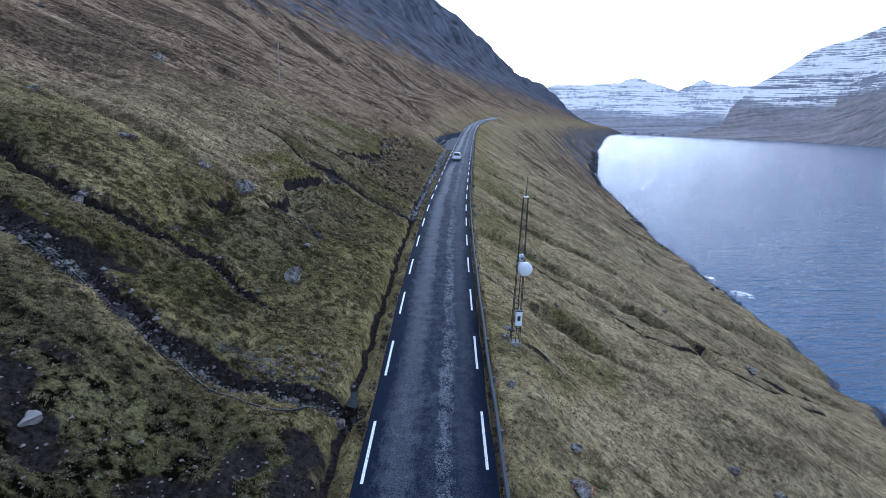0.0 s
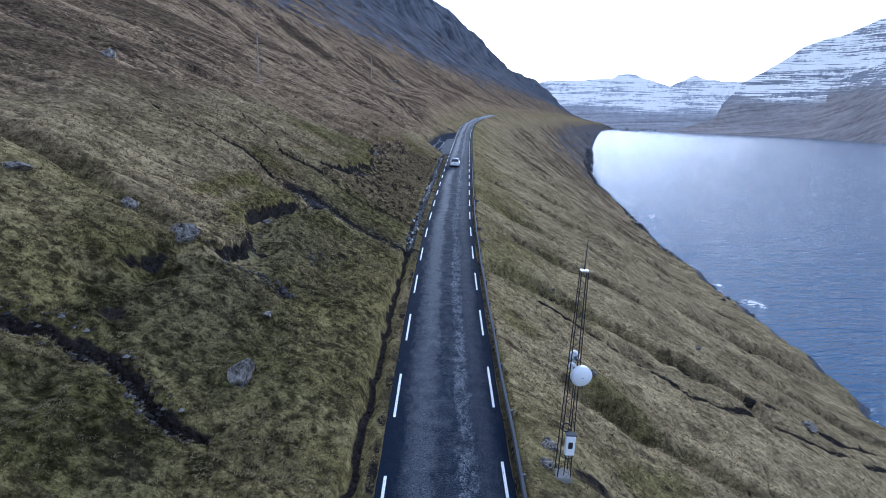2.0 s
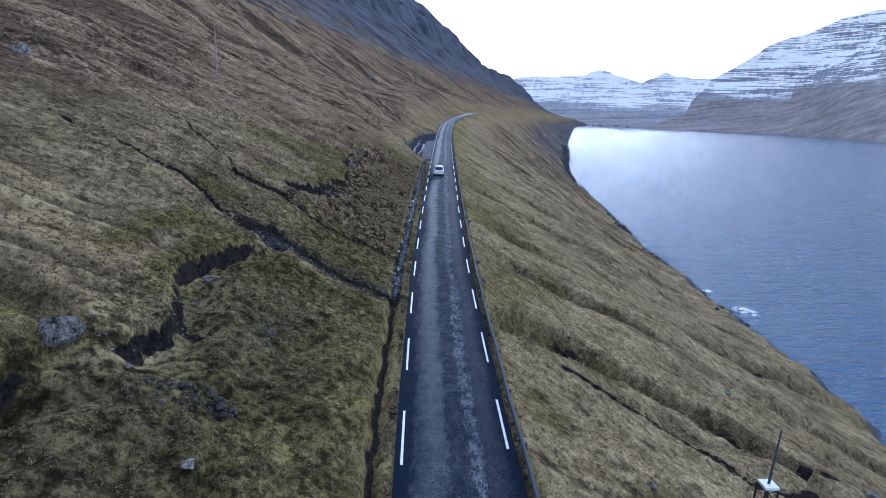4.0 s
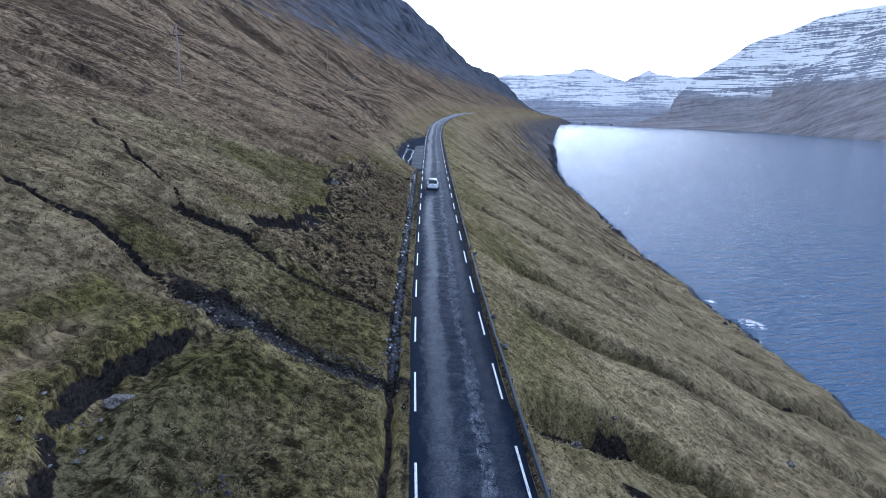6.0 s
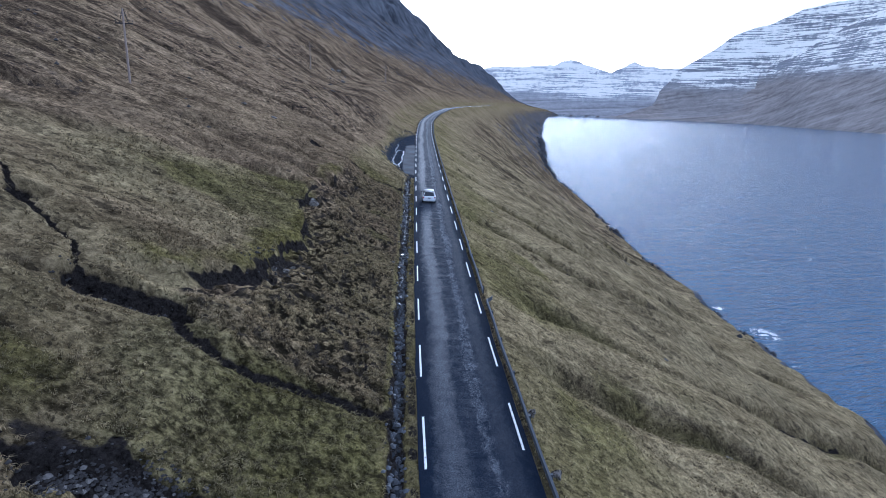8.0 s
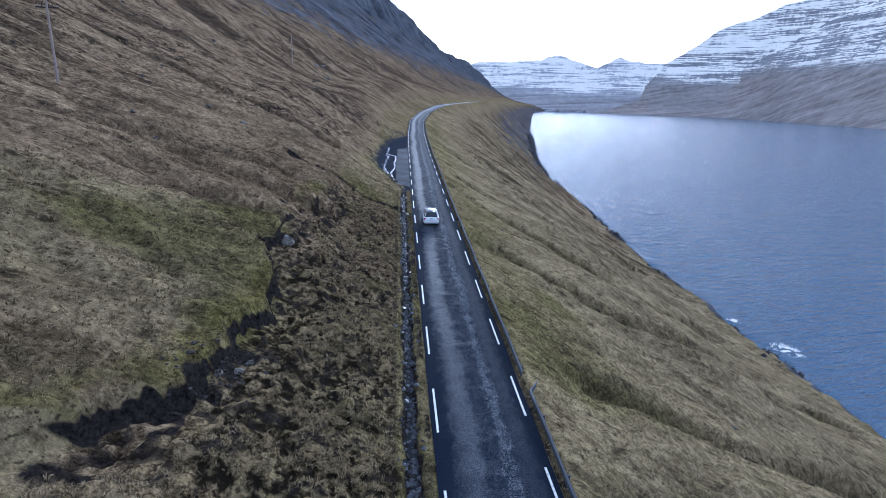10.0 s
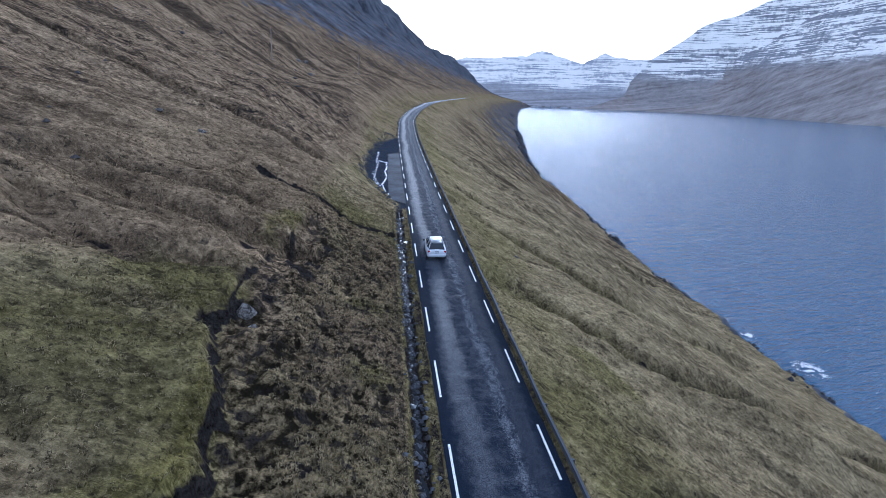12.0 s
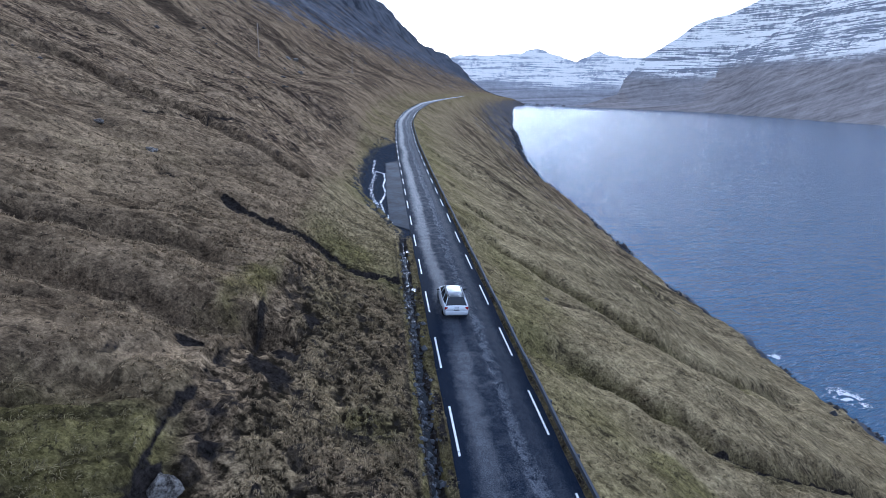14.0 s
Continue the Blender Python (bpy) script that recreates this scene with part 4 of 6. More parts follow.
def massif(name, az, shore, crest, rise, label, seed, mat, step, foot):
    """A mountain side: bearings, distance of the shore and of the crest, how many degrees the crest rises; terraced in flat basalt steps."""
    A = np.linspace(az[0], az[-1], 330)
    s, c, t = (np.interp(A, az, v) for v in (shore, crest, rise))
    t = np.maximum(2, 13 - WATER + c * np.tan(np.radians(t)))
    t = t + 5 * rough(A / 0.7, A * 0, 4, seed) * (t > 60)
    V = np.concatenate([[-0.05], np.linspace(0, 1, 120), [1.08, 1.3]])
    AA, VV = np.meshgrid(A, V, indexing="ij")
    prof = np.interp(VV, [-0.05, 0, 0.25, 0.5, 0.8, 1, 1.3], [-0.04, 0, 0.5 * foot, foot, 0.5 + 0.5 * foot, 1, 0.75])
    z = prof * t[:, None]
    # buttresses and gullies, then flat ledges of basalt
    z = z + ramp(VV, 0.2, 0.5) * (1 - ramp(VV, 0.9, 1.0)) * t[:, None] * 0.045 * rough(AA / 1.6, VV * 2.5, 4, seed + 3)
    zz = z / step + 0.12 * bumps(AA / 3.0, AA * 0, seed + 5)
    led = (np.floor(zz) + ramp(zz - np.floor(zz), 0.25, 0.75) - 0.12 * bumps(AA / 3.0, AA * 0, seed + 5)) * step
    z = z + (led - z) * ramp(prof, foot * 0.85, foot * 1.1) * 0.95 * (1 - ramp(VV, 0.97, 1.0))
    R = s[:, None] + (c - s)[:, None] * VV
    X, Y = across(AA, R)
    return tagged(sheet(name, X, Y, z + WATER, mat, False), label, "mountain", kind="structure")


massif("mountain_east", [21.5, 23.4, 24.4, 25.4, 26.5, 27.4, 28.3, 29.7, 31.2, 32.1, 33, 34.8, 36, 37, 39, 42, 46, 52, 62],
       [4350] * 11 + [4300, 4250, 4200, 4100, 3950, 3750, 3450, 3000], [4880] * 13 + [4860, 4800, 4700, 4500, 4200, 3800],
       [-0.5, 0.8, 1.3, 1.85, 2.65, 3.35, 4.05, 4.85, 6.0, 6.75, 7.2, 7.7, 8.2, 8.7, 9.2, 9.5, 9.5, 9, 9], "dark layered basalt mountain streaked with snow across the fjord", 61, SNOWY, 17.0, 0.3)
massif("mountain_range", [6, 9.5, 10.7, 13.8, 16.7, 17.3, 18.2, 19.2, 20.3, 22.1, 22.8, 23.5, 24.2, 25, 26.8, 28.6, 31, 36],
       [4450] * 18, [4890] * 18, [3.0, 3.45, 3.85, 3.9, 4.15, 4.48, 4.65, 4.45, 4.05, 3.52, 3.95, 4.27, 4.62, 4.28, 4.0, 4.15, 3.6, 3.0], "distant snow-covered layered mountains at the head of the fjord", 71, WHITE_RANGE, 15.0, 0.24)
massif("mountain_southeast", [23, 28.5, 31, 33, 34.5, 36.4, 37.7, 38.8, 39.7, 40.8, 41.5, 44, 48, 54, 62],
       [4340, 4330, 4320, 4310, 4250, 3980, 3740, 3560, 3460, 3360, 3290, 3050, 2760, 2420, 2100],
       [4360, 4800, 4800, 4780, 4740, 4640, 4520, 4400, 4320, 4220, 4160, 3950, 3700, 3400, 3000],
       [-0.5, 1.48, 2.2, 2.9, 3.8, 4.85, 5.35, 6.4, 7.0, 7.65, 8.1, 9.0, 9.6, 9.6, 9], "bare brown mountainside with dark rock bands across the fjord", 81, BARE_STRATA, 20.0, 0.42)

# ---- helpers for things ----
def rod(bm, a, b, r, r2=None, sides=6):
    """A round bar from a to b."""
    a, b = Vector(a), Vector(b)
    way = b - a
    m = Matrix.Translation((a + b) / 2) @ way.to_track_quat("Z", "Y").to_matrix().to_4x4()
    bmesh.ops.create_cone(bm, cap_ends=True, segments=sides, radius1=r, radius2=r if r2 is None else r2, depth=way.length, matrix=m)


def block(bm, centre, size, turn=None, bevel=0.0):
    m = Matrix.Translation(centre) @ (turn or Matrix()) @ Matrix.Diagonal((*size, 1))
    made = bmesh.ops.create_cube(bm, size=1, matrix=m)
    if bevel:
        edges = list({e for v in made["verts"] for e in v.link_edges})
        bmesh.ops.bevel(bm, geom=edges, offset=bevel, segments=2, affect="EDGES", profile=0.6)


def tube(name, points, r, mat, parent, label="", sides=6):
    """A bent pipe along points."""
    bm = bmesh.new()
    rings = []
    pts = [Vector(p) for p in points]
    for i, p in enumerate(pts):
        way = (pts[min(i + 1, len(pts) - 1)] - pts[max(i - 1, 0)]).normalized()
        q = way.to_track_quat("Z", "Y")
        rings.append([bm.verts.new(p + q @ Vector((r * math.cos(k * math.tau / sides), r * math.sin(k * math.tau / sides), 0))) for k in range(sides)])
    for a, b in zip(rings, rings[1:]):
        for k in range(sides):
            bm.faces.new((a[k], a[(k + 1) % sides], b[(k + 1) % sides], b[k]))
    bm.faces.new(rings[0][::-1])
    bm.faces.new(rings[-1])
    return part(name, bm, mat, parent, label, True)


def on_ground(x, y):
    return float(ground(np.array([float(x)]), np.array([float(y)]))[0])


def empty(name, x, y, z=None, turn=0.0):
    ob = new(name)
    ob.empty_display_size = 0.2
    ob.matrix_basis = pose(x, y, on_ground(x, y) if z is None else z, 0, 0, turn)
    return ob


# ---- houses at the head of the fjord ----
def build_house(x, y, z, long, turn, wall_mat, seen):
    house = new("house")
    house.matrix_basis = pose(x, y, z, 0, 0, turn)
    tagged(house, seen, "house", "houses at the head of the fjord")
    bm = bmesh.new()
    block(bm, (0, 0, 2.4), (long, 9, 5.8))
    part("wall", bm, wall_mat, house)
    bm = bmesh.new()
    v = [bm.verts.new(p) for p in ((-long / 2 - 0.5, -5, 5.2), (long / 2 + 0.5, -5, 5.2), (long / 2 + 0.5, 5, 5.2), (-long / 2 - 0.5, 5, 5.2), (-long / 2 - 0.5, 0, 9), (long / 2 + 0.5, 0, 9))]
    for f in ((0, 1, 5, 4), (2, 3, 4, 5), (0, 4, 3), (1, 2, 5), (3, 2, 1, 0)):
        bm.faces.new([v[k] for k in f])
    part("roof", bm, STEEL, house, "dark pitched roof")
    for k in (-1, 1):
        bm = bmesh.new()
        block(bm, (k * long / 4, -4.53, 2.8), (1.8, 0.08, 1.8))
        part("window", bm, DARK, house, "dark window")
    return house


for k, az in enumerate((16.9, 17.3, 17.6, 18.0, 18.7, 19.4, 19.8, 20.2, 20.5, 20.9, 21.3)):
    hx_, hy_ = across(az, 4375 + 18 * (k * 7 % 4))
    build_house(float(hx_), float(hy_), WATER + 0.6, 11 + 5 * (k * 5 % 3), -az + 20 * (k % 3 - 1), (WHITE, WOOD, WHITE)[k % 3], ("white house by the shore at the head of the fjord", "brown timber house by the shore at the head of the fjord", "white house by the shore at the head of the fjord")[k % 3])

# ---- the car ----
def build_car(x, y):
    turn = math.degrees(-math.atan2(road_x(y + 2) - road_x(y - 2), 4))
    rise = math.degrees(math.atan2(float(road_z(y + 2) - road_z(y - 2)), 4))
    car = new("car")
    car.matrix_basis = pose(x, y, float(road_z(y)) + 0.045, rise, 0, turn)
    tagged(car, "small silver estate car standing on the asphalt road", "car")
    # sections along the car: y, half width, floor, belt; the tail is at -2.1
    hull = [(-2.12, 0.70, 0.36, 0.72), (-2.08, 0.80, 0.28, 0.90), (-1.9, 0.845, 0.25, 0.98), (-1.2, 0.865, 0.22, 0.96), (0.0, 0.87, 0.20, 0.94), (0.8, 0.865, 0.20, 0.92), (1.3, 0.85, 0.22, 0.86), (1.8, 0.80, 0.24, 0.76), (2.05, 0.66, 0.28, 0.66), (2.13, 0.50, 0.34, 0.58)]
    bm = bmesh.new()
    rings = []
    for yy, w, lo, hi in hull:
        mid = lo + 0.55 * (hi - lo)
        ring = [(-w * 0.9, lo), (-w, lo + 0.12), (-w * 1.01, mid), (-w * 0.97, hi - 0.04), (-w * 0.88, hi), (0, hi + 0.02), (w * 0.88, hi), (w * 0.97, hi - 0.04), (w * 1.01, mid), (w, lo + 0.12), (w * 0.9, lo)]
        rings.append([bm.verts.new((px, yy, pz)) for px, pz in ring])
    for a, b in zip(rings, rings[1:]):
        for k in range(11):
            bm.faces.new((a[k], a[(k + 1) % 11], b[(k + 1) % 11], b[k]))
    bm.faces.new(rings[0][::-1])
    bm.faces.new(rings[-1])
    bmesh.ops.recalc_face_normals(bm, faces=bm.faces)
    body = part("body", bm, CAR_PAINT, car, smooth=True)
    # the cabin: roof on pillars, with the glass set between them
    base = [(-1.98, 0.74), (-0.9, 0.79), (0.2, 0.79), (1.15, 0.74)]
    roof = [(-1.62, 0.55), (-0.8, 0.60), (0.05, 0.60), (0.35, 0.55)]
    zb, zr = 0.945, 1.42
    bm = bmesh.new()
    lo = [bm.verts.new((s * w, yy, zb)) for s in (-1, 1) for yy, w in base]
    hi = [bm.verts.new((s * w, yy, zr)) for s in (-1, 1) for yy, w in roof]
    for k in range(3):
        bm.faces.new((lo[k], lo[k + 1], hi[k + 1], hi[k]))
        bm.faces.new((lo[k + 5], lo[k + 4], hi[k + 4], hi[k + 5]))
    bm.faces.new((lo[4], lo[0], hi[0], hi[4]))
    bm.faces.new((lo[3], lo[7], hi[7], hi[3]))
    part("window_glass", bm, CAR_GLASS, car, "dark tinted glass", False)
    bm = bmesh.new()
    top = [(yy, w, zr + (0.035 if 0 < i < 3 else 0.0)) for i, (yy, w) in enumerate(roof)]
    rr = [[bm.verts.new((-w - 0.02, yy, z - 0.01)), bm.verts.new((-w * 0.8, yy, z + 0.025)), bm.verts.new((0, yy, z + 0.045)), bm.verts.new((w * 0.8, yy, z + 0.025)), bm.verts.new((w + 0.02, yy, z - 0.01))] for yy, w, z in top]
    for a, b in zip(rr, rr[1:]):
        for k in range(4):
            bm.faces.new((a[k], a[k + 1], b[k + 1], b[k]))
    bmesh.ops.solidify(bm, geom=bm.faces[:], thickness=0.04)
    bmesh.ops.recalc_face_normals(bm, faces=bm.faces)
    roof_part = part("roof", bm, CAR_PAINT, car, smooth=True)
    for s in (-1, 1):
        for k in range(4):
            bm = bmesh.new()
            rod(bm, (s * base[k][1], base[k][0], zb - 0.02), (s * roof[k][1], roof[k][0], zr + 0.02), 0.04 if k in (0, 3) else 0.03, 0.03)
            part("pillar", bm, CAR_PAINT, car)
        bm = bmesh.new()
        rod(bm, (s * 0.5, -1.5, zr + 0.075), (s * 0.52, 0.1, zr + 0.085), 0.018)
        for yy in (-1.45, -0.7, 0.05):
            block(bm, (s * 0.51, yy, zr + 0.05), (0.03, 0.08, 0.06))
        part("roof_rail", bm, BLACK, roof_part, "black roof rail")
        bm = bmesh.new()
        block(bm, (s * 0.97, 0.75, 1.0), (0.17, 0.09, 0.13), bevel=0.03)
        block(bm, (s * 0.87, 0.77, 0.97), (0.08, 0.04, 0.04))
        part("door_mirror", bm, BLACK, car, "black door mirror")
        bm = bmesh.new()
        block(bm, (s * 0.70, -2.075, 0.80), (0.2, 0.06, 0.19), bevel=0.02)
        part("tail_light", bm, RED_LENS, car, "red tail light")
        bm = bmesh.new()
        block(bm, (s * 0.62, 2.02, 0.62), (0.26, 0.1, 0.12), bevel=0.03)
        part("headlight", bm, CAR_GLASS, car, "clear headlight")
        for yy in (-1.3, 1.32):
            bm = bmesh.new()
            bmesh.ops.create_cone(bm, cap_ends=True, segments=20, radius1=0.31, radius2=0.31, depth=0.2, matrix=pose(s * 0.79, yy, 0.31, 0, 90, 0))
            bmesh.ops.bevel(bm, geom=[e for e in bm.edges if len(e.link_faces[0].verts) > 4 or len(e.link_faces[1].verts) > 4], offset=0.03, segments=2, affect="EDGES")
            wheel = part("wheel", bm, RUBBER, car, "black tyre with a steel rim")
            bm = bmesh.new()
            bmesh.ops.create_cone(bm, cap_ends=True, segments=14, radius1=0.19, radius2=0.17, depth=0.03, matrix=pose(s * 0.895, yy, 0.31, 0, 90 * s, 0))
            part("rim", bm, STEEL, wheel, "silver wheel rim")
    for name, c, size, mat, text in (("rear_bumper", (0, -2.1, 0.47), (1.5, 0.14, 0.22), CAR_PAINT, ""), ("number_plate", (0, -2.135, 0.70), (0.52, 0.02, 0.12), WHITE, "white number plate"),
                                     ("front_bumper", (0, 2.08, 0.42), (1.15, 0.16, 0.22), CAR_PAINT, ""), ("tail_handle", (0, -2.11, 0.84), (0.3, 0.03, 0.04), BLACK, "dark handle strip"), ("rear_wiper", (0.12, -1.99, 1.02), (0.35, 0.015, 0.015), BLACK, "black rear wiper")):
        bm = bmesh.new()
        block(bm, c, size, bevel=min(size) * 0.3)
        part(name, bm, mat, car, text)
    bm = bmesh.new()
    block(bm, (0, -2.149, 0.70), (0.38, 0.004, 0.06))
    part("plate_bar", bm, BLACK, car, "dark bar on the plate")


CAR_PAINT = simple("silver_paint", (0.70, 0.71, 0.73), 0.35, 0.15, 0.4, 0.05)
CAR_GLASS = simple("tinted_glass", (0.02, 0.024, 0.03), 0.08, 0.0, 0.4, 0.1)
RED_LENS = simple("red_lens", (0.30, 0.01, 0.015), 0.2, 0.0, 0.1, 0.1)
BLACK = simple("black_plastic", (0.015, 0.015, 0.017), 0.5, 0.0, 0.1, 0.2)
RUBBER = simple("tyre_rubber", (0.018, 0.018, 0.019), 0.85, 0.0, 0.05, 0.25)
build_car(2.05, 111.7)


# ---- the lattice mast with its dishes ----
def build_mast(x, y):
    z = on_ground(x, y)
    mast = empty("radio_mast", x, y, z)
    tagged(mast, "slender black lattice radio mast with white dishes beside the road", "mast")
    top = 9.36 - z
    half = lambda h: 0.24 - 0.125 * h / top
    corner = [(-1, -1), (1, -1), (1, 1), (-1, 1)]
    for a, b in corner:
        bm = bmesh.new()
        rod(bm, (a * half(0), b * half(0), -0.2), (a * half(top), b * half(top), top), 0.02, 0.017)
        part("leg", bm, DARK, mast)
    n = 30
    for k in range(4):
        bm = bmesh.new()
        (a, b), (c, d) = corner[k], corner[(k + 1) % 4]
        for i in range(n):
            h0, h1 = top * i / n, top * (i + 1) / n
            if i % 2:
                a, b, c, d = c, d, a, b
            rod(bm, (a * half(h0), b * half(h0), h0), (c * half(h1), d * half(h1), h1), 0.007, sides=4)
            if i % 2:
                a, b, c, d = c, d, a, b
            if i % 3 == 0:
                rod(bm, (a * half(h0), b * half(h0), h0), (c * half(h0), d * half(h0), h0), 0.007, sides=4)
        part("lattice_bracing", bm, DARK, mast)
    bm = bmesh.new()
    block(bm, (0, 0, top + 0.02), (0.25, 0.25, 0.05), bevel=0.008)
    part("top_plate", bm, WHITE, mast, "white top plate")
    bm = bmesh.new()
    rod(bm, (0, 0, top), (0.02, 0, top + 1.1), 0.026, 0.014)
    part("whip_antenna", bm, STEEL, mast, "thin grey whip antenna")

    def dish(name, at, r, turn, tip, label):
        m = pose(*at, 90 + tip, 0, turn)
        bm = bmesh.new()
        rings = []
        for i, (q, h) in enumerate([(0.02, 0.07), (0.35, 0.06), (0.7, 0.035), (0.96, 0.0), (1.0, -0.02), (0.98, -0.16), (0.6, -0.22), (0.2, -0.24)]):
            rings.append([bm.verts.new(m @ Vector((q * r * math.cos(k * math.tau / 28), q * r * math.sin(k * math.tau / 28), h * r / 0.36))) for k in range(28)])
        for a, b in zip(rings, rings[1:]):
            for k in range(28):
                bm.faces.new((a[k], b[k], b[(k + 1) % 28], a[(k + 1) % 28]))
        bm.faces.new(rings[0])
        bm.faces.new(rings[-1][::-1])
        bmesh.ops.recalc_face_normals(bm, faces=bm.faces)
        d = part(name, bm, WHITE, mast, label, True)
        bm = bmesh.new()
        rod(bm, m @ Vector((0, 0, 0.02)), m @ Vector((0, 0, 0.085)), 0.02)
        part("hub", bm, STEEL, d)
        bm = bmesh.new()
        rod(bm, m @ Vector((0, 0, -0.2)), m @ Vector((0, 0, -0.36)), 0.05)
        rod(bm, m @ Vector((0, 0, -0.34)), (0, 0, at[2]), 0.025)
        part("bracket", bm, STEEL, d, "steel bracket")

    dish("dish_antenna", (0.20, -0.42, 5.66 - z), 0.38, 8, 4, "round white dish antenna")
    dish("dish_antenna", (0.06, 0.34, 6.12 - z), 0.2, 178, 0, "white dish turned up the road")
    dish("dish_antenna", (0.0, 0.32, 5.72 - z), 0.16, 195, 0, "small white dish behind the mast")
    bm = bmesh.new()
    block(bm, (0.06, -0.33, 2.95 - z), (0.34, 0.2, 0.78), bevel=0.02)
    box = part("equipment_box", bm, WHITE, mast, "pale grey equipment box")
    bm = bmesh.new()
    block(bm, (0.06, -0.435, 2.97 - z), (0.16, 0.012, 0.26), bevel=0.004)
    part("window", bm, BLACK, box, "dark window of the box")
    bm = bmesh.new()
    block(bm, (0.06, -0.33, 3.37 - z), (0.38, 0.24, 0.05), bevel=0.01)
    part("lid", bm, STEEL, box, "grey lid")
    for i in range(2):
        pts = [(-0.12 + 0.2 * i + 0.16 * math.cos(a), -0.3, 3.62 - z - 1.1 * i + 0.16 * math.sin(a)) for a in np.linspace(0, math.tau * 0.97, 18)]
        tube("cable_coil", pts, 0.025, BLACK, mast, "coiled black cable")
    tube("cable", [(0.02, -0.12, h) for h in np.linspace(0.1, 5.3 - z, 6)], 0.018, BLACK, mast, "black cable")
    bm = bmesh.new()
    block(bm, (0, 0, 0.0), (0.6, 0.6, 0.3), bevel=0.05)
    part("footing", bm, CONCRETE, mast, "weathered concrete footing")


CONCRETE = simple("weathered_concrete", (0.2, 0.19, 0.17), 0.9, grain=0.12, vary=0.3, bump=0.01)
build_mast(4.1, 27.2)


# ---- utility poles ----
def build_pole(x, y, high):
    pole = empty("utility_pole", x, y)
    tagged(pole, "weathered grey wooden utility pole on the hillside", "utility pole", "poles along the hill")
    bm = bmesh.new()
    rod(bm, (0, 0, -0.5), (0, 0, high), 0.13, 0.09, 10)
    part("shaft", bm, WOOD, pole)
    bm = bmesh.new()
    block(bm, (0, 0.1, high - 1.55), (1.9, 0.09, 0.12), bevel=0.01)
    arm = part("crossarm", bm, DARK, pole, "dark steel crossarm")
    for at_x, at_z in ((-0.9, high - 1.5), (0.9, high - 1.5)):
        bm = bmesh.new()
        rod(bm, (at_x, 0.1, at_z), (at_x, 0.1, at_z + 0.2), 0.015)
        rod(bm, (at_x, 0.1, at_z + 0.16), (at_x, 0.1, at_z + 0.34), 0.05, 0.035, 8)
        part("insulator", bm, DARK, arm, "dark insulator")
    for s in (-1, 1):
        bm = bmesh.new()
        rod(bm, (s * 0.5, 0.1, high - 1.55), (s * 0.05, 0.1, high), 0.035)
        part("brace", bm, DARK, pole, "dark steel strut of the top frame")
    bm = bmesh.new()
    block(bm, (0, 0.1, high - 0.75), (0.5, 0.05, 0.05))
    part("tie", bm, DARK, pole, "dark steel tie of the top frame")


build_pole(-33.3, 109.2, 8.0)
build_pole(-31.4, 252.2, 9.5)
build_pole(-4.0, 300.0, 8.0)


# ---- guardrail ----
def build_rail(y0, y1, flare0, flare1):
    """A steel beam on posts; at a flared end it bends away from the road."""
    rail = empty("guardrail", float(road_x(y0)) + 2.8, y0)
    tagged(rail, "galvanised steel guardrail on posts along the road edge", "guardrail", "guardrails along the road")
    inv = rail.matrix_basis.inverted()
    ys = np.arange(y0, y1 + 0.01, 1.0)
    shape = [(0.05, 0.66), (-0.04, 0.63), (-0.05, 0.57), (0.02, 0.52), (-0.05, 0.47), (-0.04, 0.41), (0.03, 0.36)]

    def place(y):
        out = (0.7 * max(0, 1 - (y - y0) / 1.5) ** 2 if flare0 else 0) + (0.7 * max(0, 1 - (y1 - y) / 1.5) ** 2 if flare1 else 0)
        low = (0.25 * max(0, 1 - (y - y0) / 2) if flare0 else 0) + (0.25 * max(0, 1 - (y1 - y) / 2) if flare1 else 0)
        return float(road_x(y)) + 2.72 + out + 0.02 * math.sin(y * 0.7), float(road_z(y)) - 0.12 - low

    for i in range(0, len(ys) - 1, 4):
        bm = bmesh.new()
        rows = []
        for y in ys[i:i + 5]:
            cx, cz = place(y)
            for thick in (0.0,):
                rows.append([bm.verts.new(inv @ Vector((cx + a, y, cz + h))) for a, h in shape] + [bm.verts.new(inv @ Vector((cx + a + 0.012, y, cz + h))) for a, h in shape[::-1]])
        for a, b in zip(rows, rows[1:]):
            for k in range(14):
                bm.faces.new((a[k], a[(k + 1) % 14], b[(k + 1) % 14], b[k]))
        bm.faces.new(rows[0][::-1])
        bm.faces.new(rows[-1])
        bmesh.ops.recalc_face_normals(bm, faces=bm.faces)
        part("beam", bm, STEEL, rail)
        cx, cz = place(ys[i] + 0.6)
        bm = bmesh.new()
        block(bm, inv @ Vector((cx + 0.12, ys[i] + 0.6, cz + 0.12)), (0.1, 0.12, 1.1), bevel=0.008)
        block(bm, inv @ Vector((cx + 0.05, ys[i] + 0.6, cz + 0.56)), (0.08, 0.1, 0.2))
        part("post", bm, STEEL, rail)


build_rail(-30.0, 78.0, False, True)
build_rail(78.6, 290.0, False, False)


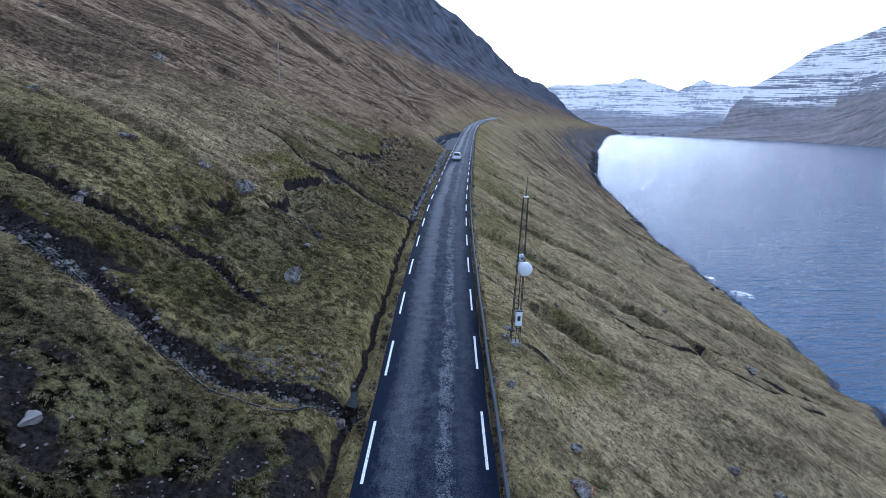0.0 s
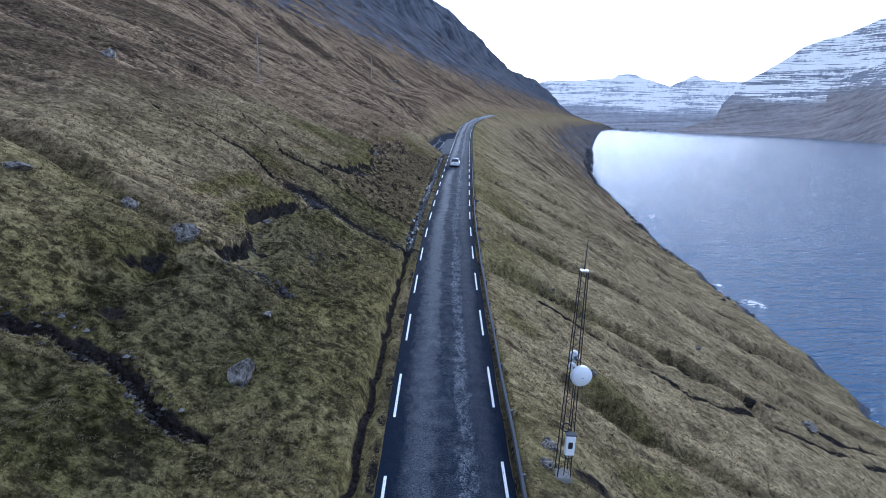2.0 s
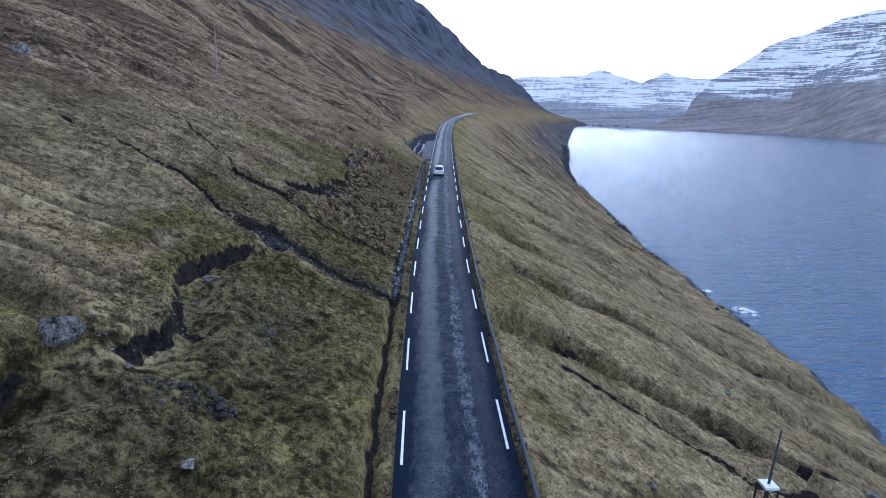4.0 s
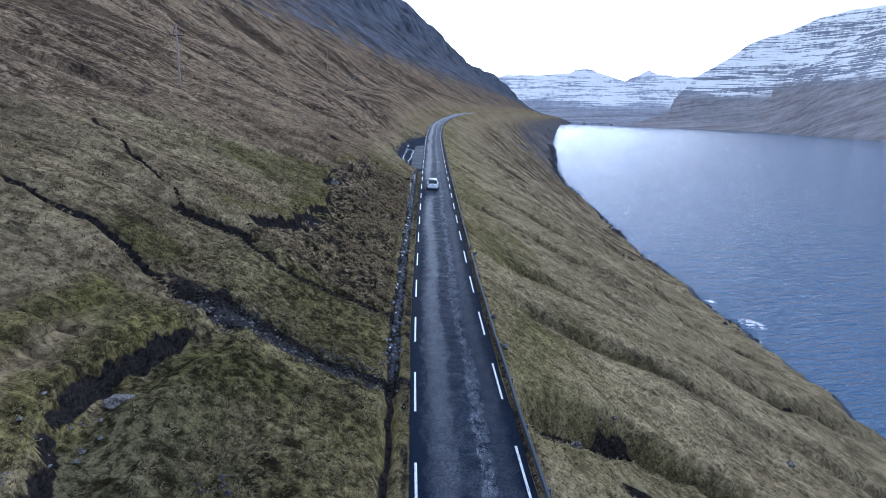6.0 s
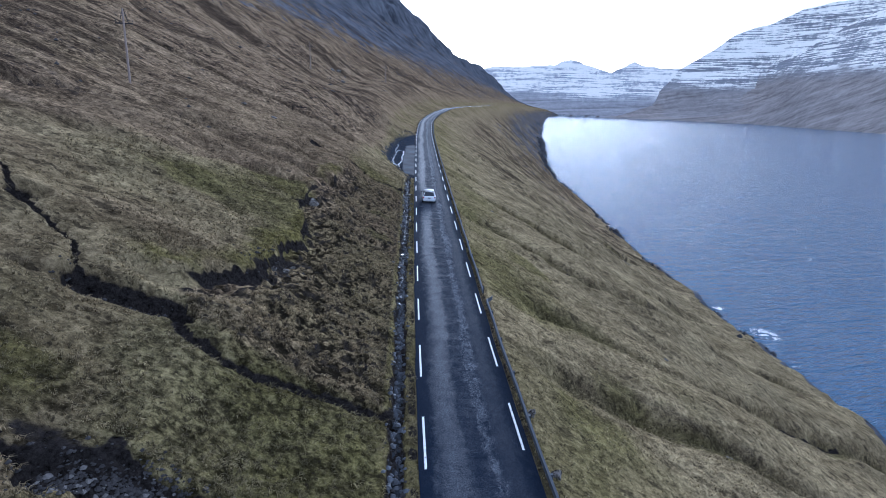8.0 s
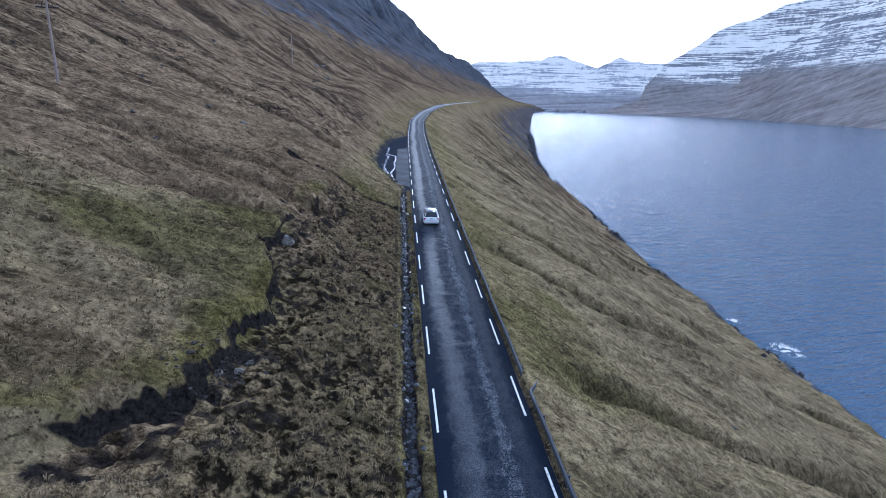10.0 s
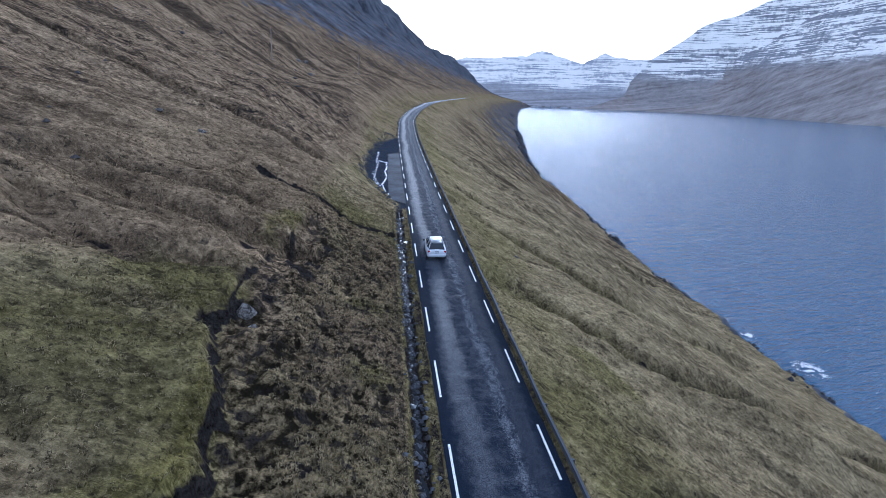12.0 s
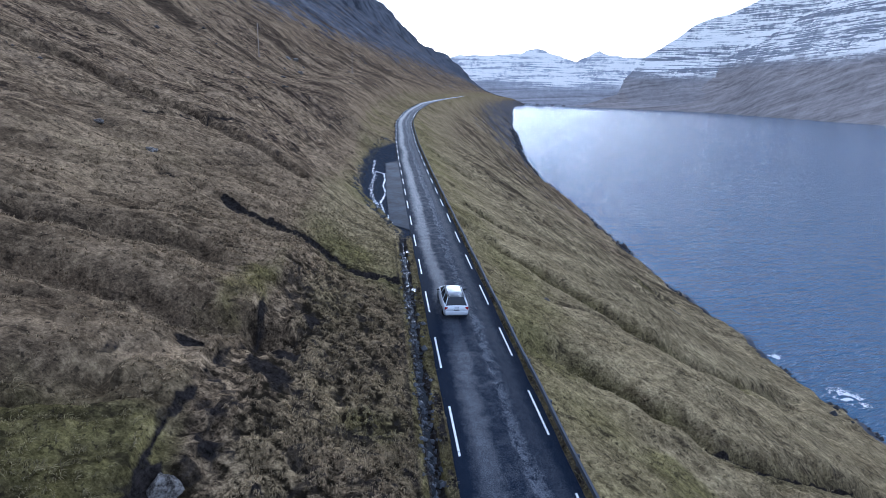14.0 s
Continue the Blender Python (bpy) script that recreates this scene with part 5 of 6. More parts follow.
# ---- boulders ----
def boulder(x, y, r, flat=0.7, seed=1, mat=None, label="grey lichen-spotted basalt boulder lying in the grass", tall=1.0):
    rnd = random.Random(seed)
    bm = bmesh.new()
    bmesh.ops.create_icosphere(bm, subdivisions=3, radius=1.0)
    planes = [Vector((rnd.uniform(-1, 1), rnd.uniform(-1, 1), rnd.uniform(-0.6, 1))).normalized() for _ in range(13)]
    cut = [rnd.uniform(0.45, 0.85) for _ in planes]
    for v in bm.verts:
        for p, c in zip(planes, cut):
            over = v.co.dot(p) - c
            if over > 0:
                v.co -= p * over * 0.97
        v.co += v.co.normalized() * (0.16 * noise.noise(v.co * 2.2 + Vector((seed, 0, 0))) + 0.10 * noise.noise(v.co * 5 + Vector((0, seed, 0))))
    sx, sy = rnd.uniform(0.85, 1.25), rnd.uniform(0.8, 1.1)
    bmesh.ops.scale(bm, vec=(r * sx, r * sy, r * flat * tall), verts=bm.verts)
    me = bpy.data.meshes.new("boulder")
    bm.to_mesh(me)
    bm.free()
    me.materials.append(mat or ROCK)
    ob = new("boulder", me)
    ob.matrix_basis = pose(x, y, on_ground(x, y) + r * flat * tall * 0.42, rnd.uniform(-10, 10), rnd.uniform(-10, 10), rnd.uniform(0, 360))
    tagged(ob, label, "boulder", "boulders on the slope")
    return ob


PALE_ROCK = simple("pale_rock", (0.25, 0.225, 0.2), 0.85, grain=0.2, vary=0.3, bump=0.02)
BOULDERS = []
BOULDERS += [(-16.5, 36.8, 0.62, 1.0), (-13.8, 36.6, 0.8, 1.0), (-8.5, 29.3, 0.62, 1.5), (-20.5, 35.1, 0.6, 0.6), (-17.5, 25.2, 0.6, 0.7), (-36.9, 71.2, 1.1, 0.9), (-27.4, 36.5, 0.55, 0.8), (-3.9, 19.4, 0.38, 0.9), (17.0, 26.9, 0.5, 0.9), (19.5, 26.2, 0.55, 0.9), (5.8, 18.0, 0.6, 0.7), (6.0, 20.2, 0.32, 0.8)]
BOULDERS += [(32.7, 51.9, 0.8, 0.7), (30.9, 35.5, 0.8, 0.7), (-33.2, 41.8, 0.7, 0.8), (-8.9, 34.1, 0.3, 0.7), (-10.4, 91.0, 0.5, 1.2), (-9.9, 89.9, 0.36, 0.9), (-19.3, 119.2, 0.5, 0.8), (-24.0, 122.9, 0.4, 0.8), (-26.2, 282.8, 1.0, 1.2), (-24.1, 286.2, 1.1, 1.2), (-20.4, 263.6, 1.0, 0.9), (5.9, 52.1, 0.4, 0.8), (3.45, 59.2, 0.3, 1.0), (3.5, 63.5, 0.3, 1.0), (-12.7, 46.9, 0.5, 0.8), (-10.6, 73.6, 0.26, 0.8), (-10.1, 74.5, 0.3, 0.7), (-9.8, 75.4, 0.24, 0.8)]
BOULDERS += [(3.9, 29.0, 0.5, 0.5), (3.6, 27.6, 0.45, 0.5), (-17.9, 26.4, 0.35, 0.8), (3.4, 22.5, 0.25, 1.2)]
for i, (bx, by, br, bt) in enumerate(BOULDERS):
    boulder(bx, by, br, 0.75, i + 5, tall=bt)
boulder(-11.0, 13.0, 0.36, 0.8, 99, PALE_ROCK, "pale flat-topped boulder on bare dark peat")
for i, (bx, by) in enumerate([(10.3, 58.0), (20.5, 71.0), (15, 36), (25, 88), (12.5, 120), (28, 64), (9, 40)]):
    boulder(bx, by, 0.28 + 0.04 * (i % 3), 0.6, i + 60)


# ---- loose stones: in the streams, the ditch and over the upper slope ----
def stones(name, spots, label, mat, seed):
    """Many small angular stones joined into one mesh: x, y, size."""
    rng = np.random.default_rng(seed)
    base = np.array([(0, 0, 1), (1, 0, 0.1), (0.3, 0.95, 0), (-0.8, 0.6, 0.15), (-0.8, -0.6, 0), (0.3, -0.95, 0.1), (0, 0, -0.7)])
    tri = np.array([(0, 1, 2), (0, 2, 3), (0, 3, 4), (0, 4, 5), (0, 5, 1), (6, 2, 1), (6, 3, 2), (6, 4, 3), (6, 5, 4), (6, 1, 5)])
    s = np.array(spots)
    n = len(s)
    z = ground(s[:, 0], s[:, 1])
    v = base[None] * rng.uniform(0.6, 1.25, (n, 7, 3)) * s[:, 2, None, None] * np.array([1, 1, 0.8])
    a = rng.uniform(0, math.tau, n)
    c, si = np.cos(a)[:, None], np.sin(a)[:, None]
    vx, vy = v[..., 0] * c - v[..., 1] * si, v[..., 0] * si + v[..., 1] * c
    verts = np.stack([vx + s[:, 0, None], vy + s[:, 1, None], v[..., 2] + (z + 0.15 * s[:, 2])[:, None]], -1).reshape(-1, 3)
    faces = (tri[None] + 7 * np.arange(n)[:, None, None]).reshape(-1, 3)
    return tagged(mesh_object(name, verts.tolist(), faces.tolist(), mat), label, "stones", kind="stuff")


def along(points, n, wide, rng, sizes):
    p = np.array(points, float)
    seg = np.hypot(*np.diff(p, axis=0).T)
    at = rng.uniform(0, seg.sum(), n)
    k = np.concatenate([[0], np.cumsum(seg)])
    x, y = np.interp(at, k, p[:, 0]), np.interp(at, k, p[:, 1])
    return np.stack([x + rng.normal(0, wide, n), y + rng.normal(0, wide, n), rng.uniform(*sizes, n) ** 1.0 * rng.uniform(0.6, 1.4, n)], -1)


STONE = simple("stream_stone", (0.055, 0.050, 0.047), 0.8, grain=0.12, vary=0.75)
STONE.node_tree.nodes["Principled BSDF"].inputs["Specular IOR Level"].default_value = 0.12
rng = np.random.default_rng(3)
spots = [along(STREAMS[0][2], 2600, 0.42, rng, (0.03, 0.10)), along(STREAMS[0][2], 50, 0.45, rng, (0.13, 0.24)), along(STREAMS[1][2][2:], 700, 0.3, rng, (0.04, 0.12)), along(STREAMS[3][2], 3400, 0.44, rng, (0.03, 0.085)),
         along(STREAMS[5][2], 260, 0.35, rng, (0.04, 0.1)), along([(5, 54.6), (10.6, 56.8), (16, 55), (25, 52)], 260, 0.4, rng, (0.04, 0.14))]
stones("stream_stones", np.concatenate(spots), "dark wet stones filling the stream beds", STONE, 5)
ys = rng.uniform(55, 128, 2800)
stones("ditch_stones", np.stack([road_x(ys) + DITCH + rng.normal(0, 0.2, 2800), ys, rng.uniform(0.03, 0.1, 2800) * (1 + (rng.random(2800) > 0.94))], -1), "dark stones along the roadside ditch", STONE, 6)
cobbles = np.concatenate([along(STREAMS[0][2][2:], 700, 0.34, rng, (0.035, 0.085)), along(STREAMS[0][2][2:], 110, 0.36, rng, (0.08, 0.17)), along(STREAMS[3][2], 160, 0.4, rng, (0.05, 0.11)), along(STREAMS[1][2][3:], 60, 0.35, rng, (0.06, 0.13)), along([(-7, 20.5), (-4.5, 22.5)], 120, 0.7, rng, (0.04, 0.1)), along([(-13, 14.5), (-9.5, 12.2), (-4.5, 15)], 220, 1.0, rng, (0.02, 0.07)), along(STREAMS[1][2][3:], 40, 0.25, rng, (0.08, 0.15)), along(EDGES[0][2][:5], 60, 0.5, rng, (0.04, 0.11))])
stones("stream_cobbles", cobbles, "grey cobbles lying in the stream beds", simple("grey_cobble", (0.16, 0.146, 0.130), 1.0, grain=0.08, vary=0.7), 12)
hy = rng.uniform(40, 520, 5200)
hd = -(25 + 260 * rng.random(5200) ** 0.8)
keep = bumps(hd / 26, hy / 40, 91) + 0.5 * bumps(hd / 9, hy / 12, 92) > 0.1
stones("scree_stones", np.stack([road_x(hy) + hd, hy, rng.uniform(0.10, 0.38, 5200) * (1 + (rng.random(5200) > 0.93) * 1.2)], -1)[keep], "dark stones scattered over the upper hillside", simple("dark_scree", (0.062, 0.055, 0.05), 1.0, grain=0.3, vary=0.5), 7)
sy = np.concatenate([rng.uniform(60, 260, 420), rng.uniform(250, 900, 900)])
sx = shore_x(sy) + rng.normal(-2, 3.0, len(sy))
some = (bumps(sy / 9, sy * 0, 93) > 0.5) | (sy > 245)
stones("shore_rocks", np.stack([sx, sy, rng.uniform(0.25, 0.7, len(sy)) * (0.7 + sy / 260)], -1)[some], "black wave-washed rocks along the shore", simple("black_shore_rock", (0.022, 0.022, 0.024), 0.8, grain=0.6, vary=0.5), 8)
gyy = rng.uniform(128, 202, 2600)
gxx = road_x(gyy) + rng.uniform(-8.2, -2.6, 2600)
keep = layby(gxx, gyy) > 0.6
stones("gravel", np.stack([gxx, gyy, rng.uniform(0.03, 0.09, 2600)], -1)[keep], "dark loose gravel on the lay-by", STONE, 9)


# ---- water in the ditch, the pool and the lay-by ----
WATER_MAT, _, _, wb = material("ditch_water", 0.06)
wb.inputs["Base Color"].default_value = (0.02, 0.022, 0.025, 1)
wb.inputs["IOR"].default_value = 1.12
relief(WATER_MAT, wb, noise_of(WATER_MAT, 0.25, 3), 0.02)
wy = np.arange(56, 129, 0.5)
WY, WD = np.meshgrid(wy, np.linspace(-1, 1, 5), indexing="ij")
half = np.clip(0.10 + 0.22 * bumps(WY / 0.9, WY * 0, 95) + 0.1 * bumps(WY / 3.1, WY * 0, 94), 0.01, 0.17)
bottom = ground(road_x(wy) + DITCH, wy)
level = np.array([bottom[max(0, i - 3):i + 4].mean() for i in range(len(wy))]) + 0.05
tagged(sheet("ditch_water", road_x(WY) + DITCH + 0.1 * bumps(WY / 3, WY * 0, 96) + WD * half, WY, np.repeat(level[:, None], 5, 1), WATER_MAT), "shallow clear water running in the roadside ditch", "water", kind="structure")


def puddle(x, y, rx, ry, lift, name, label):
    a = np.linspace(0, math.tau, 25)
    R, A = np.meshgrid(np.linspace(0.02, 1, 4), a, indexing="ij")
    w = 1 + 0.18 * bumps(np.cos(A) * 1.5 + x, np.sin(A) * 1.5 + y, 97)
    X, Y = x + rx * R * w * np.cos(A), y + ry * R * w * np.sin(A)
    return tagged(sheet(name, X, Y, X * 0 + on_ground(x, y) + lift, WATER_MAT), label, "puddle", kind="structure")


puddle(-3.6, 21.4, 0.42, 0.75, 0.16, "pool", "still pool reflecting the pale sky in the ditch")

FOAM = simple("white_water", (0.8, 0.82, 0.84), 0.5, grain=0.1, vary=0.15)


def trickle(points, wide, seed, label, n=420, sizes=(0.05, 0.17), mat=FOAM, name="white_water"):
    """Broken water running over stones: small flat scraps along a line."""
    r2 = np.random.default_rng(seed)
    p = along(points, n, wide, r2, sizes)
    v, f = [], []
    z = ground(p[:, 0], p[:, 1])
    for i, (px, py, s) in enumerate(p):
        k = len(v)
        for j in range(6):
            a = j * math.tau / 6 + r2.uniform(-0.3, 0.3)
            q = s * r2.uniform(0.6, 1.3)
            v.append((px + q * math.cos(a) * 0.8, py + 1.6 * q * math.sin(a), z[i] + 0.05))
        f.append(tuple(range(k, k + 6)))
    return tagged(mesh_object(name, v, f, mat), label, "running water", kind="stuff")


for wide, seed, count, line in ((0.14, 21, 300, [(-6.6, 176), (-6.8, 168), (-6.5, 160), (-6.9, 152), (-6.6, 147), (-6.0, 142), (-5.2, 138.5), (-4.2, 134)]),
                                (0.05, 22, 420, [(-6.6, 166), (-5.0, 163), (-4.9, 157), (-5.2, 154), (-4.8, 149), (-5.5, 143.4), (-5.2, 139.5)])):
    trickle([(d + float(road_x(np.array([y]))[0]), y) for d, y in line], wide, seed, "thin white rivulet running across the lay-by", count, (0.04, 0.13))


def surf(x, y, rx, ry, n, seed):
    """Foam of a breaking wave: many small scraps on the sea."""
    r2 = np.random.default_rng(seed)
    v, f = [], []
    for i in range(n):
        a, q = r2.uniform(0, math.tau), r2.random() ** 0.7
        px, py = x + rx * q * math.cos(a), y + ry * q * math.sin(a)
        if bumps(np.array([px / 0.9]), np.array([py / 0.9]), 99)[0] < -0.15:
            continue
        s = r2.uniform(0.08, 0.4) * (1.2 - q)
        k = len(v)
        for j in range(6):
            b = j * math.tau / 6 + r2.uniform(-0.4, 0.4)
            v.append((px + s * math.cos(b) * r2.uniform(0.6, 1.4), py + s * math.sin(b) * r2.uniform(0.6, 1.4), WATER + 0.05 + 0.1 * r2.random()))
        f.append(tuple(range(k, k + 6)))
    return tagged(mesh_object("surf", v, f, FOAM), "white surf breaking over a rock by the shore", "surf", kind="stuff")


surf(91, 155.4, 3.4, 4.4, 700, 31)
surf(89.5, 172.6, 1.6, 2.2, 200, 32)

# ---- black hose along the stream ----
hose_xy = [(-17.4, 21.6), (-16.2, 21.4), (-14.5, 20.9), (-12.5, 19.9), (-11.7, 19.5), (-10.4, 18.9), (-9.2, 18.3), (-8.3, 18.0), (-7.1, 17.8), (-5.7, 18.1), (-5.1, 18.8), (-4.2, 19.7), (-3.7, 20.6)]
hx, hyy = np.array(hose_xy).T
at = np.linspace(0, len(hx) - 1, 60)
hx, hyy = np.interp(at, range(len(hx)), hx), np.interp(at, range(len(hyy)), hyy)
for _ in range(3):
    hx[1:-1], hyy[1:-1] = (hx[:-2] + hx[1:-1] + hx[2:]) / 3, (hyy[:-2] + hyy[1:-1] + hyy[2:]) / 3
hz = ground(hx, hyy)
for _ in range(4):
    hz[1:-1] = np.maximum(hz[1:-1], (hz[:-2] + hz[2:]) / 2)
hose = empty("hose", hx[0], hyy[0], hz[0])
tagged(hose, "thin black water hose lying along the stony stream", "hose")
tube("pipe", [(a - hx[0], b - hyy[0], c - hz[0] + 0.06) for a, b, c in zip(hx, hyy, hz)], 0.035, BLACK, hose)

# ---- a marker stick and a red cord below the road ----
stick = empty("marker_stick", 4.9, 21.6)
tagged(stick, "thin pale marker stick in the grass", "stick")
bm = bmesh.new()
rod(bm, (0, 0, -0.2), (0.05, 0.02, 1.0), 0.015, 0.012)
part("rod", bm, WOOD, stick)
RED = simple("red_cord", (0.35, 0.03, 0.025), 0.6, grain=0.05)
cord = empty("cord", 5.2, 17.6)
tagged(cord, "loose red cord lying in the grass", "cord")
tube("strand", [(0.15 * k, 0.35 * math.sin(k * 0.9) + 0.1 * k, on_ground(5.2 + 0.15 * k, 17.6 + 0.35 * math.sin(k * 0.9) + 0.1 * k) - on_ground(5.2, 17.6) + 0.12) for k in range(8)], 0.025, RED, cord)

# ---- wet slabs in the ditch, and rubble round the lay-by ----
ditch_line = [(float(road_x(q)) + DITCH, float(q)) for q in range(56, 128, 4)]
trickle(ditch_line, 0.14, 41, "shallow water between wet slabs in the ditch", 330, (0.08, 0.2), WATER_MAT, "ditch_puddles")
stones("ditch_slabs", along(ditch_line, 900, 0.22, np.random.default_rng(42), (0.07, 0.2)), "wet dark slabs in the bed of the ditch", simple("wet_slab", (0.06, 0.064, 0.072), 0.35, grain=0.15, vary=0.6), 43)
bank_y = np.array([128, 134, 148, 165, 178, 187, 195, 200.0])
bank = list(zip(road_x(bank_y) + np.array([-3.4, -6.0, -8.8, -8.6, -7.7, -6.7, -5.6, -3.4]), bank_y))
stones("bank_rubble", np.concatenate([along(bank, 1100, 0.35, np.random.default_rng(44), (0.05, 0.15)), along(bank, 50, 0.4, np.random.default_rng(45), (0.16, 0.32))]), "dark broken rock along the back of the lay-by", simple("dark_rubble", (0.06, 0.058, 0.056), 0.9, grain=0.2, vary=0.7), 46)
rubble = [(-11.2, 36.2), (-10.0, 36.8), (-8.8, 37.6)]
stones("slope_rubble", np.concatenate([along(rubble, 60, 0.4, np.random.default_rng(47), (0.06, 0.2)), along([(-9.4, 43.4), (-8.2, 44.6)], 24, 0.4, np.random.default_rng(48), (0.06, 0.18)), along([(-11.5, 72.2), (-9.6, 75.4)], 150, 0.7, np.random.default_rng(49), (0.03, 0.11))]), "loose grey stones on bare peat patches", STONE, 50)

# ---- tussocks: bent blades of moor grass, joined ----
def tussocks(name, n, box, size, blades, seed, label, keep, lean=0.5):
    """Clumps of drooping blades over a stretch of slope; box: d0, d1, y0, y1 from the road's middle; lean: how far they are combed downhill."""
    r2 = np.random.default_rng(seed)
    d, y = r2.uniform(box[0], box[1], n), r2.uniform(box[2], box[3], n)
    x = road_x(y) + d
    ok = keep(x, y, d, r2)
    x, y = x[ok], y[ok]
    n = len(x)
    z = ground(x, y)
    grown = cover(x, y)
    straw, rust, moss, dark_green = grown[0], grown[1], grown[8], grown[10]
    m = n * blades
    X, Y, Z = np.repeat(x, blades), np.repeat(y, blades), np.repeat(z, blades)
    S = np.repeat(size * r2.uniform(0.55, 1.35, n), blades)
    a = r2.uniform(0, math.tau, m)
    # blades are combed down the slope
    ox, oy = np.cos(a), np.sin(a)
    root = 0.28 * S * r2.random(m)
    bx, by = X + ox * root, Y + oy * root
    comb = np.repeat(r2.normal(0, 0.35, n), blades)
    tipx, tipy = ox * 0.6 + lean, oy * 0.6 - 0.12 + comb
    h = S * r2.uniform(0.3, 0.75, m)
    w = 0.03 * S + 0.006
    px, py = -oy * w, ox * w
    v = np.stack([
        np.stack([bx - px, by - py, Z - 0.05], -1), np.stack([bx + px, by + py, Z - 0.05], -1),
        np.stack([bx + tipx * S * 0.28 + px * 0.8, by + tipy * S * 0.28 + py * 0.8, Z + 0.62 * h], -1), np.stack([bx + tipx * S * 0.28 - px * 0.8, by + tipy * S * 0.28 - py * 0.8, Z + 0.62 * h], -1),
        np.stack([bx + tipx * S * 0.8, by + tipy * S * 0.8, Z + 0.55 * h], -1)], 1).reshape(-1, 3)
    i = 5 * np.arange(m)
    me = bpy.data.meshes.new(name)
    me.vertices.add(len(v))
    me.vertices.foreach_set("co", v.astype(np.float32).ravel())
    quad = np.stack([i, i + 1, i + 2, i + 3], -1)
    tri = np.stack([i + 3, i + 2, i + 4], -1)
    loops = np.concatenate([quad.ravel(), tri.ravel()]).astype(np.int32)
    starts = np.concatenate([4 * np.arange(m), 4 * m + 3 * np.arange(m)]).astype(np.int32)
    me.loops.add(len(loops))
    me.polygons.add(2 * m)
    me.loops.foreach_set("vertex_index", loops)
    me.polygons.foreach_set("loop_start", starts)
    me.update(calc_edges=True)
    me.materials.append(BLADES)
    ob = tagged(new(name, me), label, "grass", kind="stuff")
    for key, val in (("straw", straw), ("rust", rust), ("moss", moss), ("dark_green", dark_green)):
        attribute(ob, key, np.repeat(val, 5 * blades))
    attribute(ob, "clump_shade", np.repeat(mounds(x, y), 5 * blades))
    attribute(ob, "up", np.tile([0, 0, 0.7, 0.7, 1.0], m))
    attribute(ob, "clump", np.repeat(r2.random(n), 5 * blades))
    return ob


def blade_material():
    m, n, l, b = material("grass_blades", 0.9)
    b.inputs["Specular IOR Level"].default_value = 0.0
    big = noise_of(m, 26, 4, 0.6)
    mid = noise_of(m, 5, 5, 0.65, (0.4, 1.4, 1), 0.35)
    geo = n.new("ShaderNodeNewGeometry")
    tone = sums(m, sums(m, mid, 0.6, "MULTIPLY"), grey(m, geo.outputs["Random Per Island"], 0, 1, 0.05, 0.42))
    col = turf(m, tone, big)
    col = mixed(m, grey(m, mask_of(m, "moss"), 0.1, 0.6, 0, 0.85), col, steps(m, tone, (0.36, (0.080, 0.068, 0.018)), (0.64, (0.275, 0.230, 0.066))))
    col = mixed(m, sums(m, mask_of(m, "dark_green"), 0.62, "MULTIPLY"), col, mixed(m, 1.0, col, (0.30, 0.36, 0.30), "MULTIPLY"))
    # roots painted dark for the shade inside a clump, tips paler
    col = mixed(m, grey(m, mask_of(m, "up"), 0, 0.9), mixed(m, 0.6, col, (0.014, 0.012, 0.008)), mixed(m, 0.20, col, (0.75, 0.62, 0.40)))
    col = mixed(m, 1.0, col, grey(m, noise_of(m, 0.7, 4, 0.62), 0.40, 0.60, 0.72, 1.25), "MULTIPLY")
    # blades low between the clump heads are painted darker, like shade
    col = mixed(m, 1.0, col, grey(m, mask_of(m, "clump_shade"), 0.35, 0.9, 0.6, 1.25), "MULTIPLY")
    col = mixed(m, grey(m, mask_of(m, "clump"), 0, 1, 0.0, 0.25), col, mixed(m, 0.8, col, (0.02, 0.016, 0.008)))
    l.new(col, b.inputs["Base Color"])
    # light also shines through a blade
    thin = n.new("ShaderNodeBsdfTranslucent")
    l.new(col, thin.inputs["Color"])
    mix = n.new("ShaderNodeMixShader")
    mix.inputs[0].default_value = 0.35
    l.new(b.outputs[0], mix.inputs[1])
    l.new(thin.outputs[0], mix.inputs[2])
    l.new(mix.outputs[0], n["Material Output"].inputs["Surface"])
    return m


BLADES = blade_material()


